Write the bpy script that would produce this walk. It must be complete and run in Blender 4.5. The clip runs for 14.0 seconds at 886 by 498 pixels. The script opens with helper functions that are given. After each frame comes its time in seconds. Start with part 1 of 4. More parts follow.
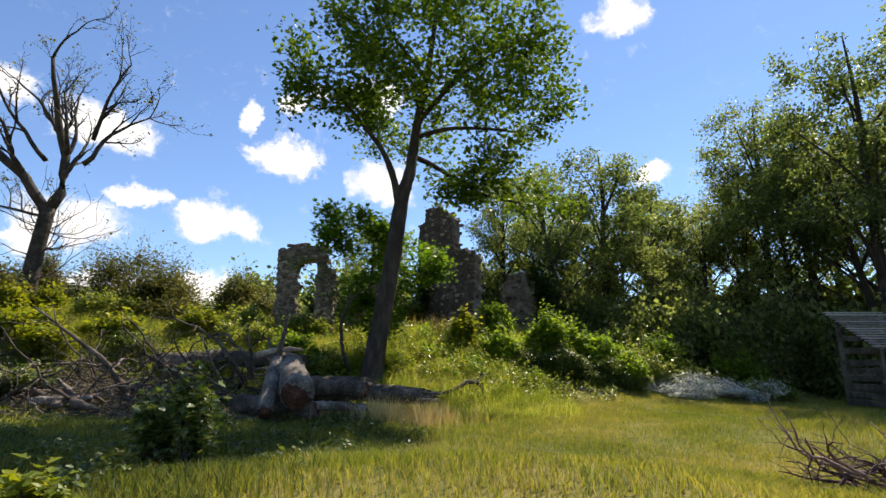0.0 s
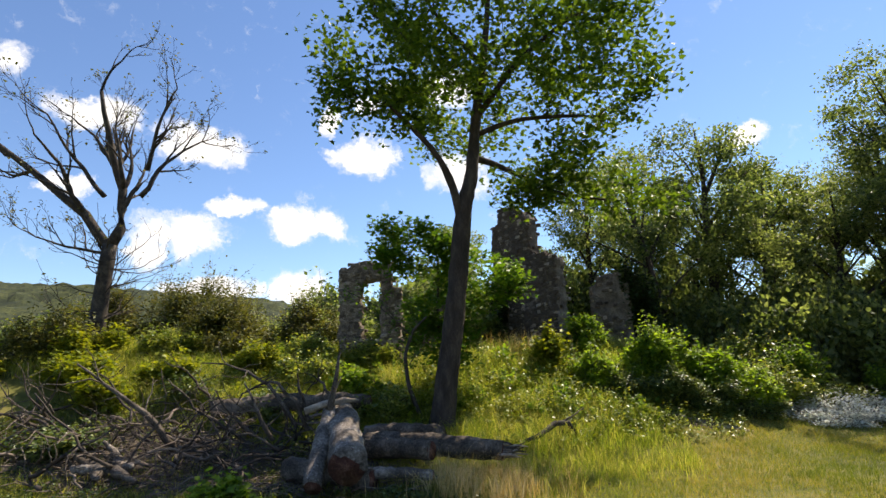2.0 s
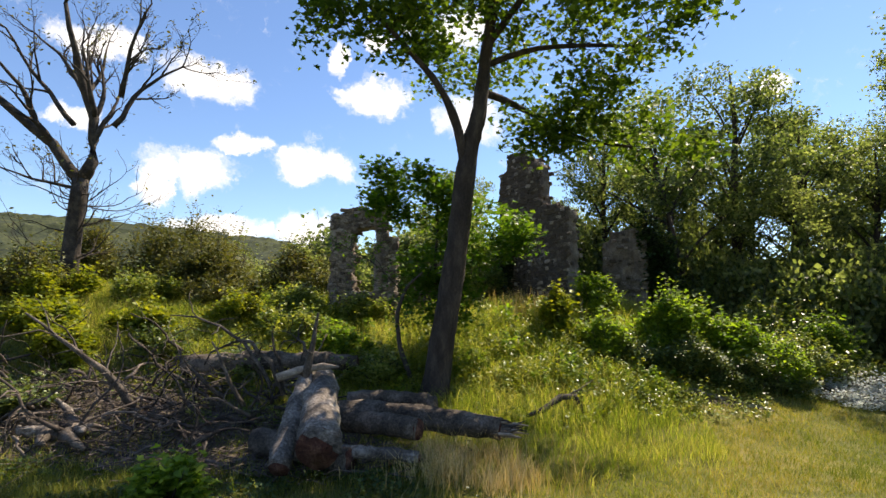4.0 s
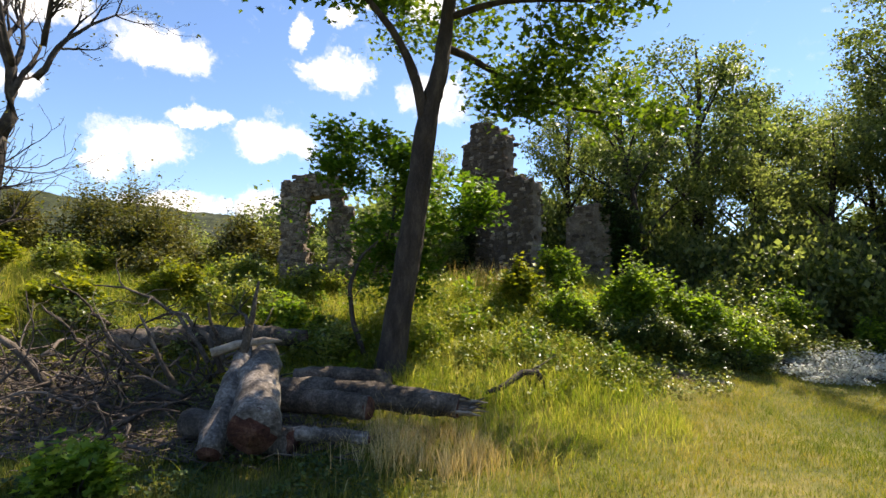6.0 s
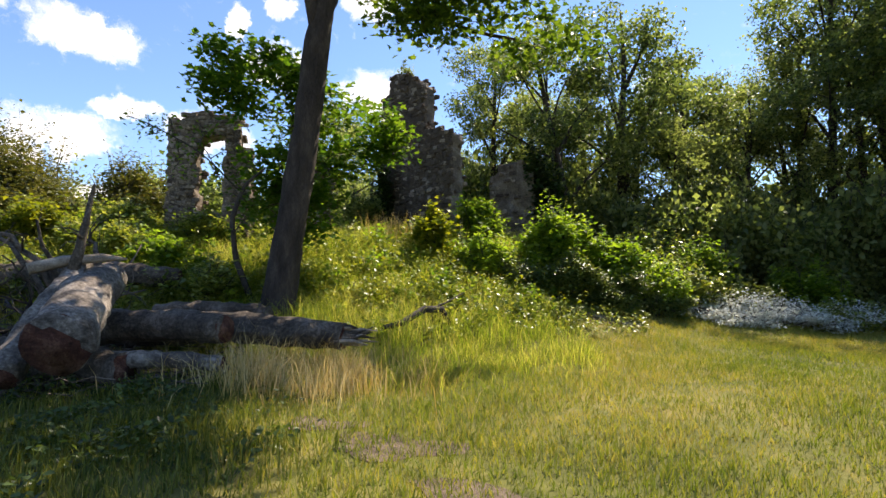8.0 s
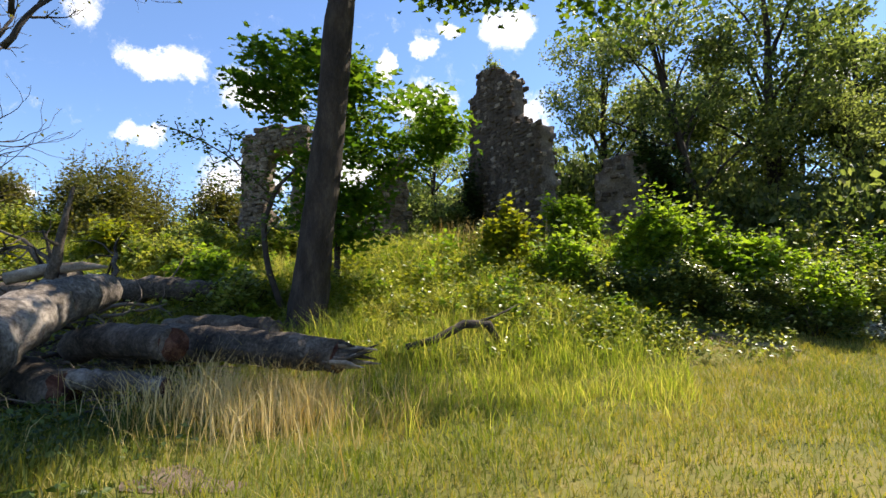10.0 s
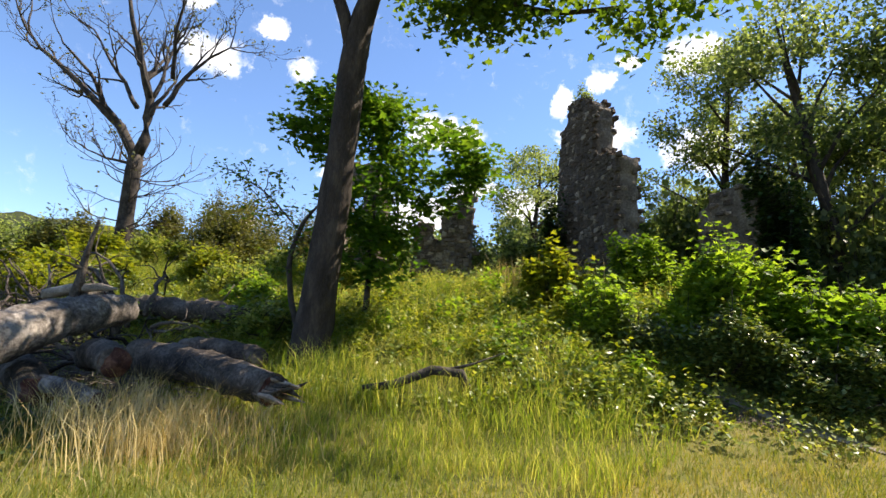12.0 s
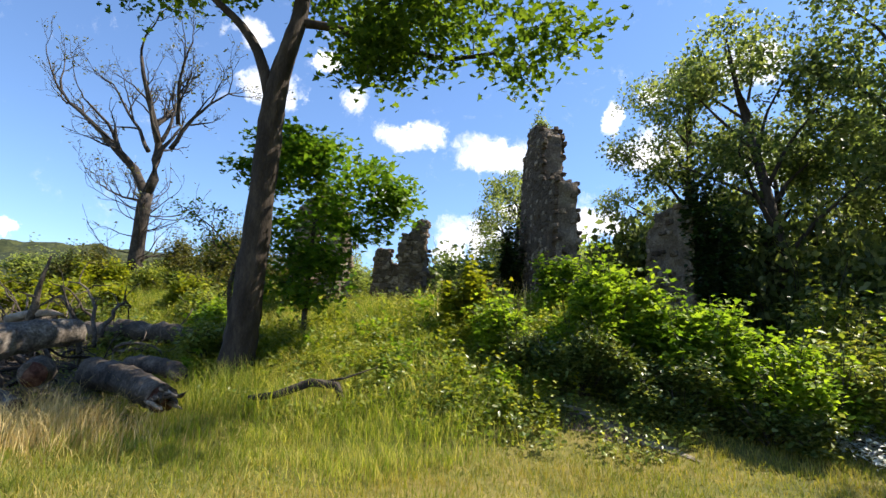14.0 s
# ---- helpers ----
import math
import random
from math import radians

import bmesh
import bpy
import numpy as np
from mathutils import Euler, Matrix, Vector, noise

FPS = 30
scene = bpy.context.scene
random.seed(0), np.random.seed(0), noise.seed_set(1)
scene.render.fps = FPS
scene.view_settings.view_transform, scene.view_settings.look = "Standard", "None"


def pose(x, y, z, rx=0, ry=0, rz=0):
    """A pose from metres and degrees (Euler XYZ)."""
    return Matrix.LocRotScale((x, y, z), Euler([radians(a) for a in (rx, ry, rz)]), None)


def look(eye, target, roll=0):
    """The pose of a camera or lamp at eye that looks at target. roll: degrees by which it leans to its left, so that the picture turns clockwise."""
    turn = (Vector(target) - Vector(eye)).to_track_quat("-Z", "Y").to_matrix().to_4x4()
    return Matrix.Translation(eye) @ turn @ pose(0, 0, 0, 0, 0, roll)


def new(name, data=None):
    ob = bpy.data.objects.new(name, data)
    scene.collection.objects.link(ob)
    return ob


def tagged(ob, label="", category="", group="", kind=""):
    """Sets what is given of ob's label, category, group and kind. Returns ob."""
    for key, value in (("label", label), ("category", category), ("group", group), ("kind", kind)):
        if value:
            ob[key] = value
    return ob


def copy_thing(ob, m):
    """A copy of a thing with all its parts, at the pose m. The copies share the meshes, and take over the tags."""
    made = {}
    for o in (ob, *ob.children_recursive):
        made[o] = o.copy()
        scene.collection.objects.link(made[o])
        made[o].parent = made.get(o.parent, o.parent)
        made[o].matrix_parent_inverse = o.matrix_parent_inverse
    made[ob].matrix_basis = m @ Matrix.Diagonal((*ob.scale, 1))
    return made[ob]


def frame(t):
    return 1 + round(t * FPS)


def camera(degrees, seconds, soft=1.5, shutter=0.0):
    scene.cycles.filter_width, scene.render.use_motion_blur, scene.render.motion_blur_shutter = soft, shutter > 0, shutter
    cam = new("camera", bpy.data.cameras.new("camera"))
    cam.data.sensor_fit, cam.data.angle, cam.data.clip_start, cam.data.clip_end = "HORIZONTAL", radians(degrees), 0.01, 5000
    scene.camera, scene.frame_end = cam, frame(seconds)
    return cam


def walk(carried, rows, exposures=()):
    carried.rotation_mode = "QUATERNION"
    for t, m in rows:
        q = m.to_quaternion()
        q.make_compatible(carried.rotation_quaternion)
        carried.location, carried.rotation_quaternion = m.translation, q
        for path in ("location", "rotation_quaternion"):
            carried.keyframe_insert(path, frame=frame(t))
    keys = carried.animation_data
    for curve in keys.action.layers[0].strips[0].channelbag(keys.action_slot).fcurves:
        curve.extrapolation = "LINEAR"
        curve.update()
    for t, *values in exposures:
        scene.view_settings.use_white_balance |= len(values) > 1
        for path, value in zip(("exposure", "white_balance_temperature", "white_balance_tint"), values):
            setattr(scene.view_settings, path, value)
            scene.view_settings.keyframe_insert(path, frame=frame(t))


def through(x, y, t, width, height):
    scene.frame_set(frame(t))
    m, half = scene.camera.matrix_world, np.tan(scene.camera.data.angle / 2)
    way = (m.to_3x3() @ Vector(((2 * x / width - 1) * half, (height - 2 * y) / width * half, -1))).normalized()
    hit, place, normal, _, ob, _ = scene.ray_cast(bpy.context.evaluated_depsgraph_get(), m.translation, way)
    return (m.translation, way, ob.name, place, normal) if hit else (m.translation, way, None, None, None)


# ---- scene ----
cam = camera(80.0, 14.0)
PATH = [
    (0, (1.792, -4.211, 1.082), (1.571, -2.272, 1.516), 0.25),
    (0.5, (1.843, -3.692, 1.423), (1.518, -1.761, 1.835), -1.10),
    (1, (1.850, -3.198, 1.736), (1.460, -1.278, 2.141), -1.31),
    (1.5, (1.830, -2.748, 1.990), (1.366, -0.845, 2.398), -2.02),
    (2, (1.815, -2.332, 2.177), (1.289, -0.443, 2.573), -2.03),
    (2.5, (1.785, -1.959, 2.310), (1.232, -0.060, 2.611), -1.48),
    (3, (1.749, -1.599, 2.412), (1.195, 0.305, 2.665), -0.60),
    (5.5, (1.405, -0.290, 2.530), (0.849, 1.627, 2.653), 0.57),
    (6, (1.500, -0.205, 2.335), (1.072, 1.744, 2.455), 0.51),
    (6.5, (1.609, -0.080, 2.070), (1.184, 1.871, 2.181), 0.62),
    (7, (1.775, 0.175, 1.731), (1.496, 2.151, 1.853), 0.13),
    (7.5, (1.900, 0.525, 1.370), (1.691, 2.510, 1.485), 0.22),
    (10, (3.171, 2.951, 0.975), (2.430, 4.797, 1.179), -0.65),
    (10.5, (3.520, 3.342, 1.036), (2.454, 5.020, 1.258), 0.98),
    (11, (3.993, 3.741, 1.078), (2.840, 5.355, 1.341), 1.90),
    (11.5, (4.524, 4.135, 1.111), (3.280, 5.672, 1.410), 3.44),
    (12, (5.087, 4.491, 1.148), (3.810, 5.998, 1.463), 4.03),
    (12.5, (5.701, 4.827, 1.172), (4.349, 6.256, 1.531), 4.72),
    (13, (6.305, 5.101, 1.202), (4.907, 6.469, 1.616), 3.48),
    (13.5, (6.856, 5.322, 1.220), (5.438, 6.682, 1.595), 3.09),
    (14, (7.389, 5.494, 1.227), (5.974, 6.854, 1.609), 3.76),
]
walk(cam, [(t, look(eye, target, roll)) for t, eye, target, roll in PATH], [(0, 0.74, 7000, 13), (5, 0.92, 7200, 14), (7.5, 1.06, 7100, 15), (10, 1.03, 6850, 13), (12, 1.1, 6850, 13), (14, 1.06, 6700, 11)])

# ---- world and sun ----
SUN_EL, SUN_AZ = 53.0, 33.0  # degrees up, degrees right of +y


def node(tree, kind, **values):
    n = tree.nodes.new(kind)
    for key, value in values.items():
        n.inputs[key].default_value = value
    return n


def vmath(tree, op, a, b=None):
    n = tree.nodes.new("ShaderNodeVectorMath")
    n.operation = op
    for i, v in enumerate((a, b)):
        if v is None:
            continue
        if isinstance(v, (tuple, Vector)):
            n.inputs[i].default_value = tuple(v)
        else:
            tree.links.new(v, n.inputs[i])
    return n.outputs["Value"] if op in ("DOT_PRODUCT", "LENGTH") else n.outputs["Vector"]


def smath(tree, op, a, b=None, clamp=False):
    n = tree.nodes.new("ShaderNodeMath")
    n.operation, n.use_clamp = op, clamp
    for i, v in enumerate((a, b)):
        if v is None:
            continue
        if isinstance(v, (int, float)):
            n.inputs[i].default_value = v
        else:
            tree.links.new(v, n.inputs[i])
    return n.outputs[0]


# summer cumulus: degrees right of +y, degrees up, half width, half height
CLOUDS = [
    (-41, 21.4, 6.8, 2.7), (-42.5, 12.6, 5.4, 3.0), (-37.5, 15.6, 4.2, 1.2), (-32, 14.3, 4.4, 2.5), (-40, 7.0, 8.0, 1.9), (-31, 7.4, 4.8, 2.7),
    (-24, 21.2, 4.6, 2.7), (-28, 24.8, 1.0, 2.2), (-24, 26.6, 1.5, 1.4), (-13.8, 19.4, 4.8, 3.2), (16, 19.6, 2.6, 1.6), (-57.5, 25.4, 2.2, 2.2),
    (-50.5, 22.6, 4.6, 1.9), (-52.5, 16.4, 2.9, 1.2), (-66.5, 25.4, 4.2, 2.5), (-70, 29.8, 2.4, 1.6), (-61, 29.2, 1.5, 1.4), (-28, 14, 2.4, 2.4),
    (-14, 28.3, 3.0, 2.4), (-21, 28.4, 2.0, 1.0), (-61, 9.3, 1.8, 0.7), (-86.3, 8.0, 1.2, 0.9), (14.4, 34.5, 4.0, 2.4), (-45.5, 10.6, 2.0, 1.9),
]


def build_world():
    world = bpy.data.worlds.new("sky")
    scene.world = world
    world.use_nodes = True
    tree = world.node_tree
    tree.nodes.clear()
    out = tree.nodes.new("ShaderNodeOutputWorld")
    sky = tree.nodes.new("ShaderNodeTexSky")
    sky.sky_type, sky.sun_disc = "NISHITA", False
    sky.sun_elevation, sky.sun_rotation = radians(SUN_EL), radians(SUN_AZ)
    sky.air_density, sky.dust_density, sky.ozone_density = 1.0, 0.05, 5.0
    blue = node(tree, "ShaderNodeBackground", Strength=0.112)
    deep = node(tree, "ShaderNodeMix")
    deep.data_type, deep.blend_type = "RGBA", "MULTIPLY"
    deep.inputs["Factor"].default_value = 1.0
    deep.inputs["B"].default_value = (0.90, 0.97, 1.06, 1)
    tree.links.new(sky.outputs[0], deep.inputs["A"])
    tree.links.new(deep.outputs["Result"], blue.inputs[0])
    way = tree.nodes.new("ShaderNodeTexCoord").outputs["Generated"]
    wob = node(tree, "ShaderNodeTexNoise", Scale=13.0, Detail=8.0, Roughness=0.66)
    tree.links.new(way, wob.inputs["Vector"])
    shift = vmath(tree, "SUBTRACT", wob.outputs["Color"], (0.5, 0.5, 0.5))
    shift_scaled = vmath(tree, "MULTIPLY", shift, (0.10, 0.10, 0.075))
    bent = vmath(tree, "ADD", way, shift_scaled)
    total = None
    for az, el, rx, ry in CLOUDS:
        a, e = radians(az), radians(el)
        mid = Vector((math.sin(a) * math.cos(e), math.cos(a) * math.cos(e), math.sin(e)))
        side = Vector((math.cos(a), -math.sin(a), 0))
        up = side.cross(mid)
        p = vmath(tree, "DOT_PRODUCT", bent, side / math.sin(radians(rx)))
        q = vmath(tree, "DOT_PRODUCT", bent, up / math.sin(radians(ry)))
        r = smath(tree, "ADD", smath(tree, "MULTIPLY", p, p), smath(tree, "MULTIPLY", q, q))
        ahead = smath(tree, "GREATER_THAN", vmath(tree, "DOT_PRODUCT", way, mid), 0.5)
        m = smath(tree, "MULTIPLY", smath(tree, "SUBTRACT", 0.92, r, True), ahead)
        total = m if total is None else smath(tree, "MAXIMUM", total, m)
    wisps = node(tree, "ShaderNodeTexNoise", Scale=26.0, Detail=7.0, Roughness=0.6)
    tree.links.new(bent, wisps.inputs["Vector"])
    edge = smath(tree, "ADD", total, smath(tree, "MULTIPLY", smath(tree, "SUBTRACT", wisps.outputs[0], 0.5), 1.7))
    mask = tree.nodes.new("ShaderNodeMapRange")
    mask.interpolation_type = "SMOOTHSTEP"
    mask.inputs["From Min"].default_value, mask.inputs["From Max"].default_value = 0.13, 0.80
    tree.links.new(edge, mask.inputs["Value"])
    tone = node(tree, "ShaderNodeMix")
    tone.data_type = "RGBA"
    tone.inputs["A"].default_value, tone.inputs["B"].default_value = (0.66, 0.74, 0.88, 1), (1.0, 1.0, 1.0, 1)
    tree.links.new(edge, tone.inputs["Factor"])
    white = node(tree, "ShaderNodeBackground", Strength=0.78)
    tree.links.new(tone.outputs["Result"], white.inputs[0])
    mix = tree.nodes.new("ShaderNodeMixShader")
    tree.links.new(mask.outputs[0], mix.inputs[0])
    tree.links.new(blue.outputs[0], mix.inputs[1])
    tree.links.new(white.outputs[0], mix.inputs[2])
    tree.links.new(mix.outputs[0], out.inputs[0])


build_world()
sun = new("sun", bpy.data.lights.new("sun", "SUN"))
sun.data.energy, sun.data.angle, sun.data.color = 5.0, radians(0.55), (1.0, 0.93, 0.80)
sa, se = radians(SUN_AZ), radians(SUN_EL)
sun.matrix_world = look((math.sin(sa) * math.cos(se) * 50, math.cos(sa) * math.cos(se) * 50, math.sin(se) * 50), (0, 0, 0))

# ---- materials ----
def material(name, colors, scale=4.0, rough=0.8, bump=0.3, bump_scale=None, island=0.0, translucent=0.0, through=None,
             stretch=(1, 1, 1), fine=0.25, object_random=0.0, specular=0.3):
    """A surface: two to three colours over coarse noise, fine grain, relief, and change from piece to piece."""
    mat = bpy.data.materials.new(name)
    mat.use_nodes = True
    t = mat.node_tree
    bsdf = t.nodes["Principled BSDF"]
    bsdf.inputs["Roughness"].default_value = rough
    bsdf.inputs["Specular IOR Level"].default_value = specular
    coord = t.nodes.new("ShaderNodeTexCoord").outputs["Object"]
    at = vmath(t, "MULTIPLY", coord, stretch)
    big = node(t, "ShaderNodeTexNoise", Scale=scale, Detail=5.0, Roughness=0.6)
    t.links.new(at, big.inputs["Vector"])
    small = node(t, "ShaderNodeTexNoise", Scale=scale * 9, Detail=4.0, Roughness=0.65)
    t.links.new(at, small.inputs["Vector"])
    value = smath(t, "ADD", big.outputs[0], smath(t, "MULTIPLY", smath(t, "SUBTRACT", small.outputs[0], 0.5), fine * 2))
    if island:
        geo = t.nodes.new("ShaderNodeNewGeometry")
        value = smath(t, "ADD", value, smath(t, "MULTIPLY", smath(t, "SUBTRACT", geo.outputs["Random Per Island"], 0.5), island))
    if object_random:
        info = t.nodes.new("ShaderNodeObjectInfo")
        value = smath(t, "ADD", value, smath(t, "MULTIPLY", smath(t, "SUBTRACT", info.outputs["Random"], 0.5), object_random))
    ramp = t.nodes.new("ShaderNodeValToRGB")
    el = ramp.color_ramp.elements
    el[0].position, el[0].color = 0.3, (*colors[0], 1)
    el[1].position, el[1].color = 0.7, (*colors[-1], 1)
    if len(colors) == 3:
        mid = el.new(0.5)
        mid.color = (*colors[1], 1)
    t.links.new(value, ramp.inputs[0])
    t.links.new(ramp.outputs[0], bsdf.inputs["Base Color"])
    if bump:
        rel = node(t, "ShaderNodeTexNoise", Scale=bump_scale or scale * 6, Detail=6.0, Roughness=0.65)
        t.links.new(at, rel.inputs["Vector"])
        b = node(t, "ShaderNodeBump", Strength=bump, Distance=0.03)
        t.links.new(rel.outputs[0], b.inputs["Height"])
        t.links.new(b.outputs[0], bsdf.inputs["Normal"])
    if translucent:
        lit = t.nodes.new("ShaderNodeBsdfTranslucent")
        gain = node(t, "ShaderNodeMix")
        gain.data_type, gain.blend_type = "RGBA", "MULTIPLY"
        gain.inputs["Factor"].default_value = 1.0
        gain.inputs["B"].default_value = (*(through or (1.5, 1.35, 0.5)), 1)
        t.links.new(ramp.outputs[0], gain.inputs["A"])
        t.links.new(gain.outputs["Result"], lit.inputs[0])
        mix = t.nodes.new("ShaderNodeMixShader")
        mix.inputs[0].default_value = translucent
        t.links.new(bsdf.outputs[0], mix.inputs[1])
        t.links.new(lit.outputs[0], mix.inputs[2])
        t.links.new(mix.outputs[0], t.nodes["Material Output"].inputs[0])
    return mat


M_TURF = material("turf", [(0.06, 0.066, 0.014), (0.12, 0.118, 0.024), (0.20, 0.16, 0.048)], 0.35, 0.95, 0.5, 14, fine=0.35)
M_BLADE = material("grass_blade", [(0.125, 0.16, 0.022), (0.23, 0.235, 0.038), (0.40, 0.31, 0.09)], 0.4, 0.6, 0, island=0.45, translucent=0.38, through=(1.4, 1.5, 0.6))
M_TALL = material("tall_grass", [(0.14, 0.19, 0.022), (0.27, 0.30, 0.042), (0.52, 0.44, 0.15)], 0.5, 0.6, 0, island=0.55, translucent=0.55, through=(1.4, 1.5, 0.65))
M_STRAW = material("dry_grass", [(0.46, 0.33, 0.11), (0.60, 0.46, 0.19), (0.72, 0.58, 0.30)], 1.0, 0.7, 0, island=0.5, translucent=0.35, through=(1.1, 1.0, 0.7))
M_HERB = material("herb_leaf", [(0.10, 0.155, 0.028), (0.19, 0.25, 0.05), (0.33, 0.36, 0.11)], 0.6, 0.34, 0, island=0.6, translucent=0.5, specular=0.5)
M_MAPLE = material("maple_leaf", [(0.045, 0.09, 0.014), (0.08, 0.15, 0.02), (0.14, 0.22, 0.03)], 0.6, 0.45, 0, island=0.5, translucent=0.5)
M_SAPLING = material("sapling_leaf", [(0.05, 0.12, 0.015), (0.08, 0.17, 0.02), (0.13, 0.22, 0.03)], 0.8, 0.45, 0, island=0.5, translucent=0.55)
M_WOODS = material("woodland_leaf", [(0.075, 0.10, 0.034), (0.14, 0.17, 0.058), (0.26, 0.28, 0.11)], 0.3, 0.4, 0, island=0.6, translucent=0.6, through=(1.4, 1.5, 0.75), object_random=0.3)
M_BUSH = material("bush_leaf", [(0.09, 0.16, 0.018), (0.165, 0.25, 0.027), (0.28, 0.36, 0.045)], 0.9, 0.55, 0, island=0.5, translucent=0.55, through=(1.45, 1.5, 0.6), object_random=0.2)
M_OLIVE = material("hawthorn_leaf", [(0.06, 0.075, 0.022), (0.11, 0.12, 0.035), (0.17, 0.165, 0.055)], 0.6, 0.55, 0, island=0.5, translucent=0.35)
M_LIME = material("young_leaf", [(0.11, 0.15, 0.014), (0.19, 0.235, 0.02), (0.29, 0.31, 0.035)], 0.8, 0.45, 0, island=0.5, translucent=0.5)
# these two greens carry part of the maple's shade in their colour
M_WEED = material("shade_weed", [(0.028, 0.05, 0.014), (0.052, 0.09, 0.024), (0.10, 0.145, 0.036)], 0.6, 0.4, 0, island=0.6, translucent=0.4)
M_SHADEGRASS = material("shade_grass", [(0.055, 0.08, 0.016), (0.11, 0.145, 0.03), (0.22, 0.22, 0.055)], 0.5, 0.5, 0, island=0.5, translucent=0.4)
M_REDTWIG = material("red_twig", [(0.06, 0.035, 0.03), (0.14, 0.085, 0.072), (0.26, 0.175, 0.15)], 5, 0.9, 0.4, object_random=0.5)
M_BRAMBLE = material("bramble_leaf", [(0.05, 0.085, 0.02), (0.10, 0.15, 0.035), (0.20, 0.24, 0.08)], 1.2, 0.38, 0, island=0.7, translucent=0.4, specular=0.5)
M_IVY = material("ivy_leaf", [(0.012, 0.03, 0.01), (0.025, 0.055, 0.014), (0.05, 0.09, 0.02)], 0.9, 0.35, 0, island=0.5, translucent=0.25)
M_FLOWER = material("white_blossom", [(0.5, 0.52, 0.46), (0.68, 0.7, 0.64), (0.8, 0.8, 0.76)], 2.0, 0.6, 0, island=0.5, translucent=0.3, through=(1, 1, 0.9))
M_BARK = material("bark", [(0.024, 0.018, 0.014), (0.048, 0.036, 0.028), (0.085, 0.066, 0.05)], 6, 0.9, 1.0, 20, stretch=(1, 1, 0.3))
M_TWIG = material("twig_bark", [(0.03, 0.024, 0.02), (0.06, 0.048, 0.04), (0.09, 0.075, 0.06)], 5, 0.9, 0.4)
M_DEADBARK = material("dead_bark", [(0.022, 0.018, 0.015), (0.05, 0.04, 0.032), (0.10, 0.08, 0.06)], 5, 0.9, 0.8, 20)
M_LOG = material("weathered_log", [(0.05, 0.04, 0.032), (0.155, 0.13, 0.108), (0.36, 0.315, 0.27)], 2.6, 0.85, 0.7, 18, fine=0.4)
M_LOGDARK = material("dark_log", [(0.034, 0.026, 0.020), (0.085, 0.067, 0.051), (0.18, 0.145, 0.115)], 3.0, 0.9, 0.9, 16, fine=0.4)
M_CUT = material("rotten_cut_wood", [(0.03, 0.011, 0.008), (0.09, 0.035, 0.022), (0.20, 0.10, 0.065)], 5, 0.95, 0.9, 24)
M_SPLINTER = material("pale_splintered_wood", [(0.16, 0.12, 0.09), (0.32, 0.26, 0.20), (0.50, 0.42, 0.34)], 6, 0.85, 0.6, stretch=(1, 1, 1))
M_BRUSH = material("dry_branch", [(0.034, 0.026, 0.021), (0.078, 0.06, 0.048), (0.17, 0.135, 0.108)], 5, 0.9, 0.4, object_random=0.5)
M_STONE = material("rubble_stone", [(0.09, 0.066, 0.049), (0.20, 0.155, 0.118), (0.39, 0.315, 0.25)], 4, 0.92, 0.8, 26, object_random=0.55, fine=0.35)
M_MORTAR = material("old_mortar", [(0.095, 0.073, 0.055), (0.18, 0.143, 0.11), (0.30, 0.25, 0.195)], 2.5, 0.95, 1.0, 16, fine=0.4)
M_BOARD = material("grey_board", [(0.08, 0.066, 0.056), (0.16, 0.135, 0.115), (0.27, 0.24, 0.21)], 5, 0.9, 0.5, object_random=0.4, stretch=(1, 5, 5))
M_BATTEN = material("bleached_batten", [(0.2, 0.17, 0.15), (0.36, 0.32, 0.29), (0.52, 0.48, 0.44)], 5, 0.85, 0.5, object_random=0.5, stretch=(1, 5, 5))
M_EARTH = material("bare_earth", [(0.07, 0.05, 0.035), (0.13, 0.095, 0.065), (0.2, 0.15, 0.11)], 5, 0.95, 0.9)
M_PATH = material("trodden_earth", [(0.16, 0.13, 0.095), (0.26, 0.22, 0.17), (0.36, 0.31, 0.25)], 6, 0.95, 0.9)
M_HILL = material("far_wood", [(0.010, 0.016, 0.006), (0.026, 0.034, 0.010), (0.06, 0.066, 0.018)], 0.09, 0.95, 1.0, 0.35, fine=0.5)
M_LITTER = material("leaf_litter", [(0.045, 0.035, 0.025), (0.09, 0.07, 0.05), (0.16, 0.12, 0.08)], 8, 0.95, 0.6)


# ---- ground ----
def smooth(a, b, v):
    t = np.clip((v - a) / (b - a), 0, 1)
    return t * t * (3 - 2 * t)


def terrain(x, y):
    x, y = np.asarray(x, float), np.asarray(y, float)

    def swell(cx, cy, sx, sy):
        return np.exp(-(((x - cx) / sx) ** 2) - ((y - cy) / sy) ** 2)

    foot = 7.9 + 0.30 * (np.clip(x, -40, 25) + 3) + 0.28 * np.clip(x - 1, 0, 20) - 0.9 * smooth(-4, -9, x)
    top = 2.2 - 1.0 * smooth(1, 8, x) + 0.4 * smooth(-6, -13, x)
    h = top * smooth(-1.6, 6.5, y - foot)
    h = h + 0.42 * swell(1.7, -0.2, 2.5, 1.5) - 0.3 * swell(5.5, 4.0, 3, 2) - 0.3 * swell(1.9, -5, 3.5, 1.6)
    h = h + 0.03 * np.sin(1.7 * x + 0.6 * y) * np.sin(1.3 * y - 0.4 * x) + 0.015 * np.sin(4.1 * x + 2) * np.sin(3.7 * y)
    return h


def high(x, y):
    return float(terrain(x, y))


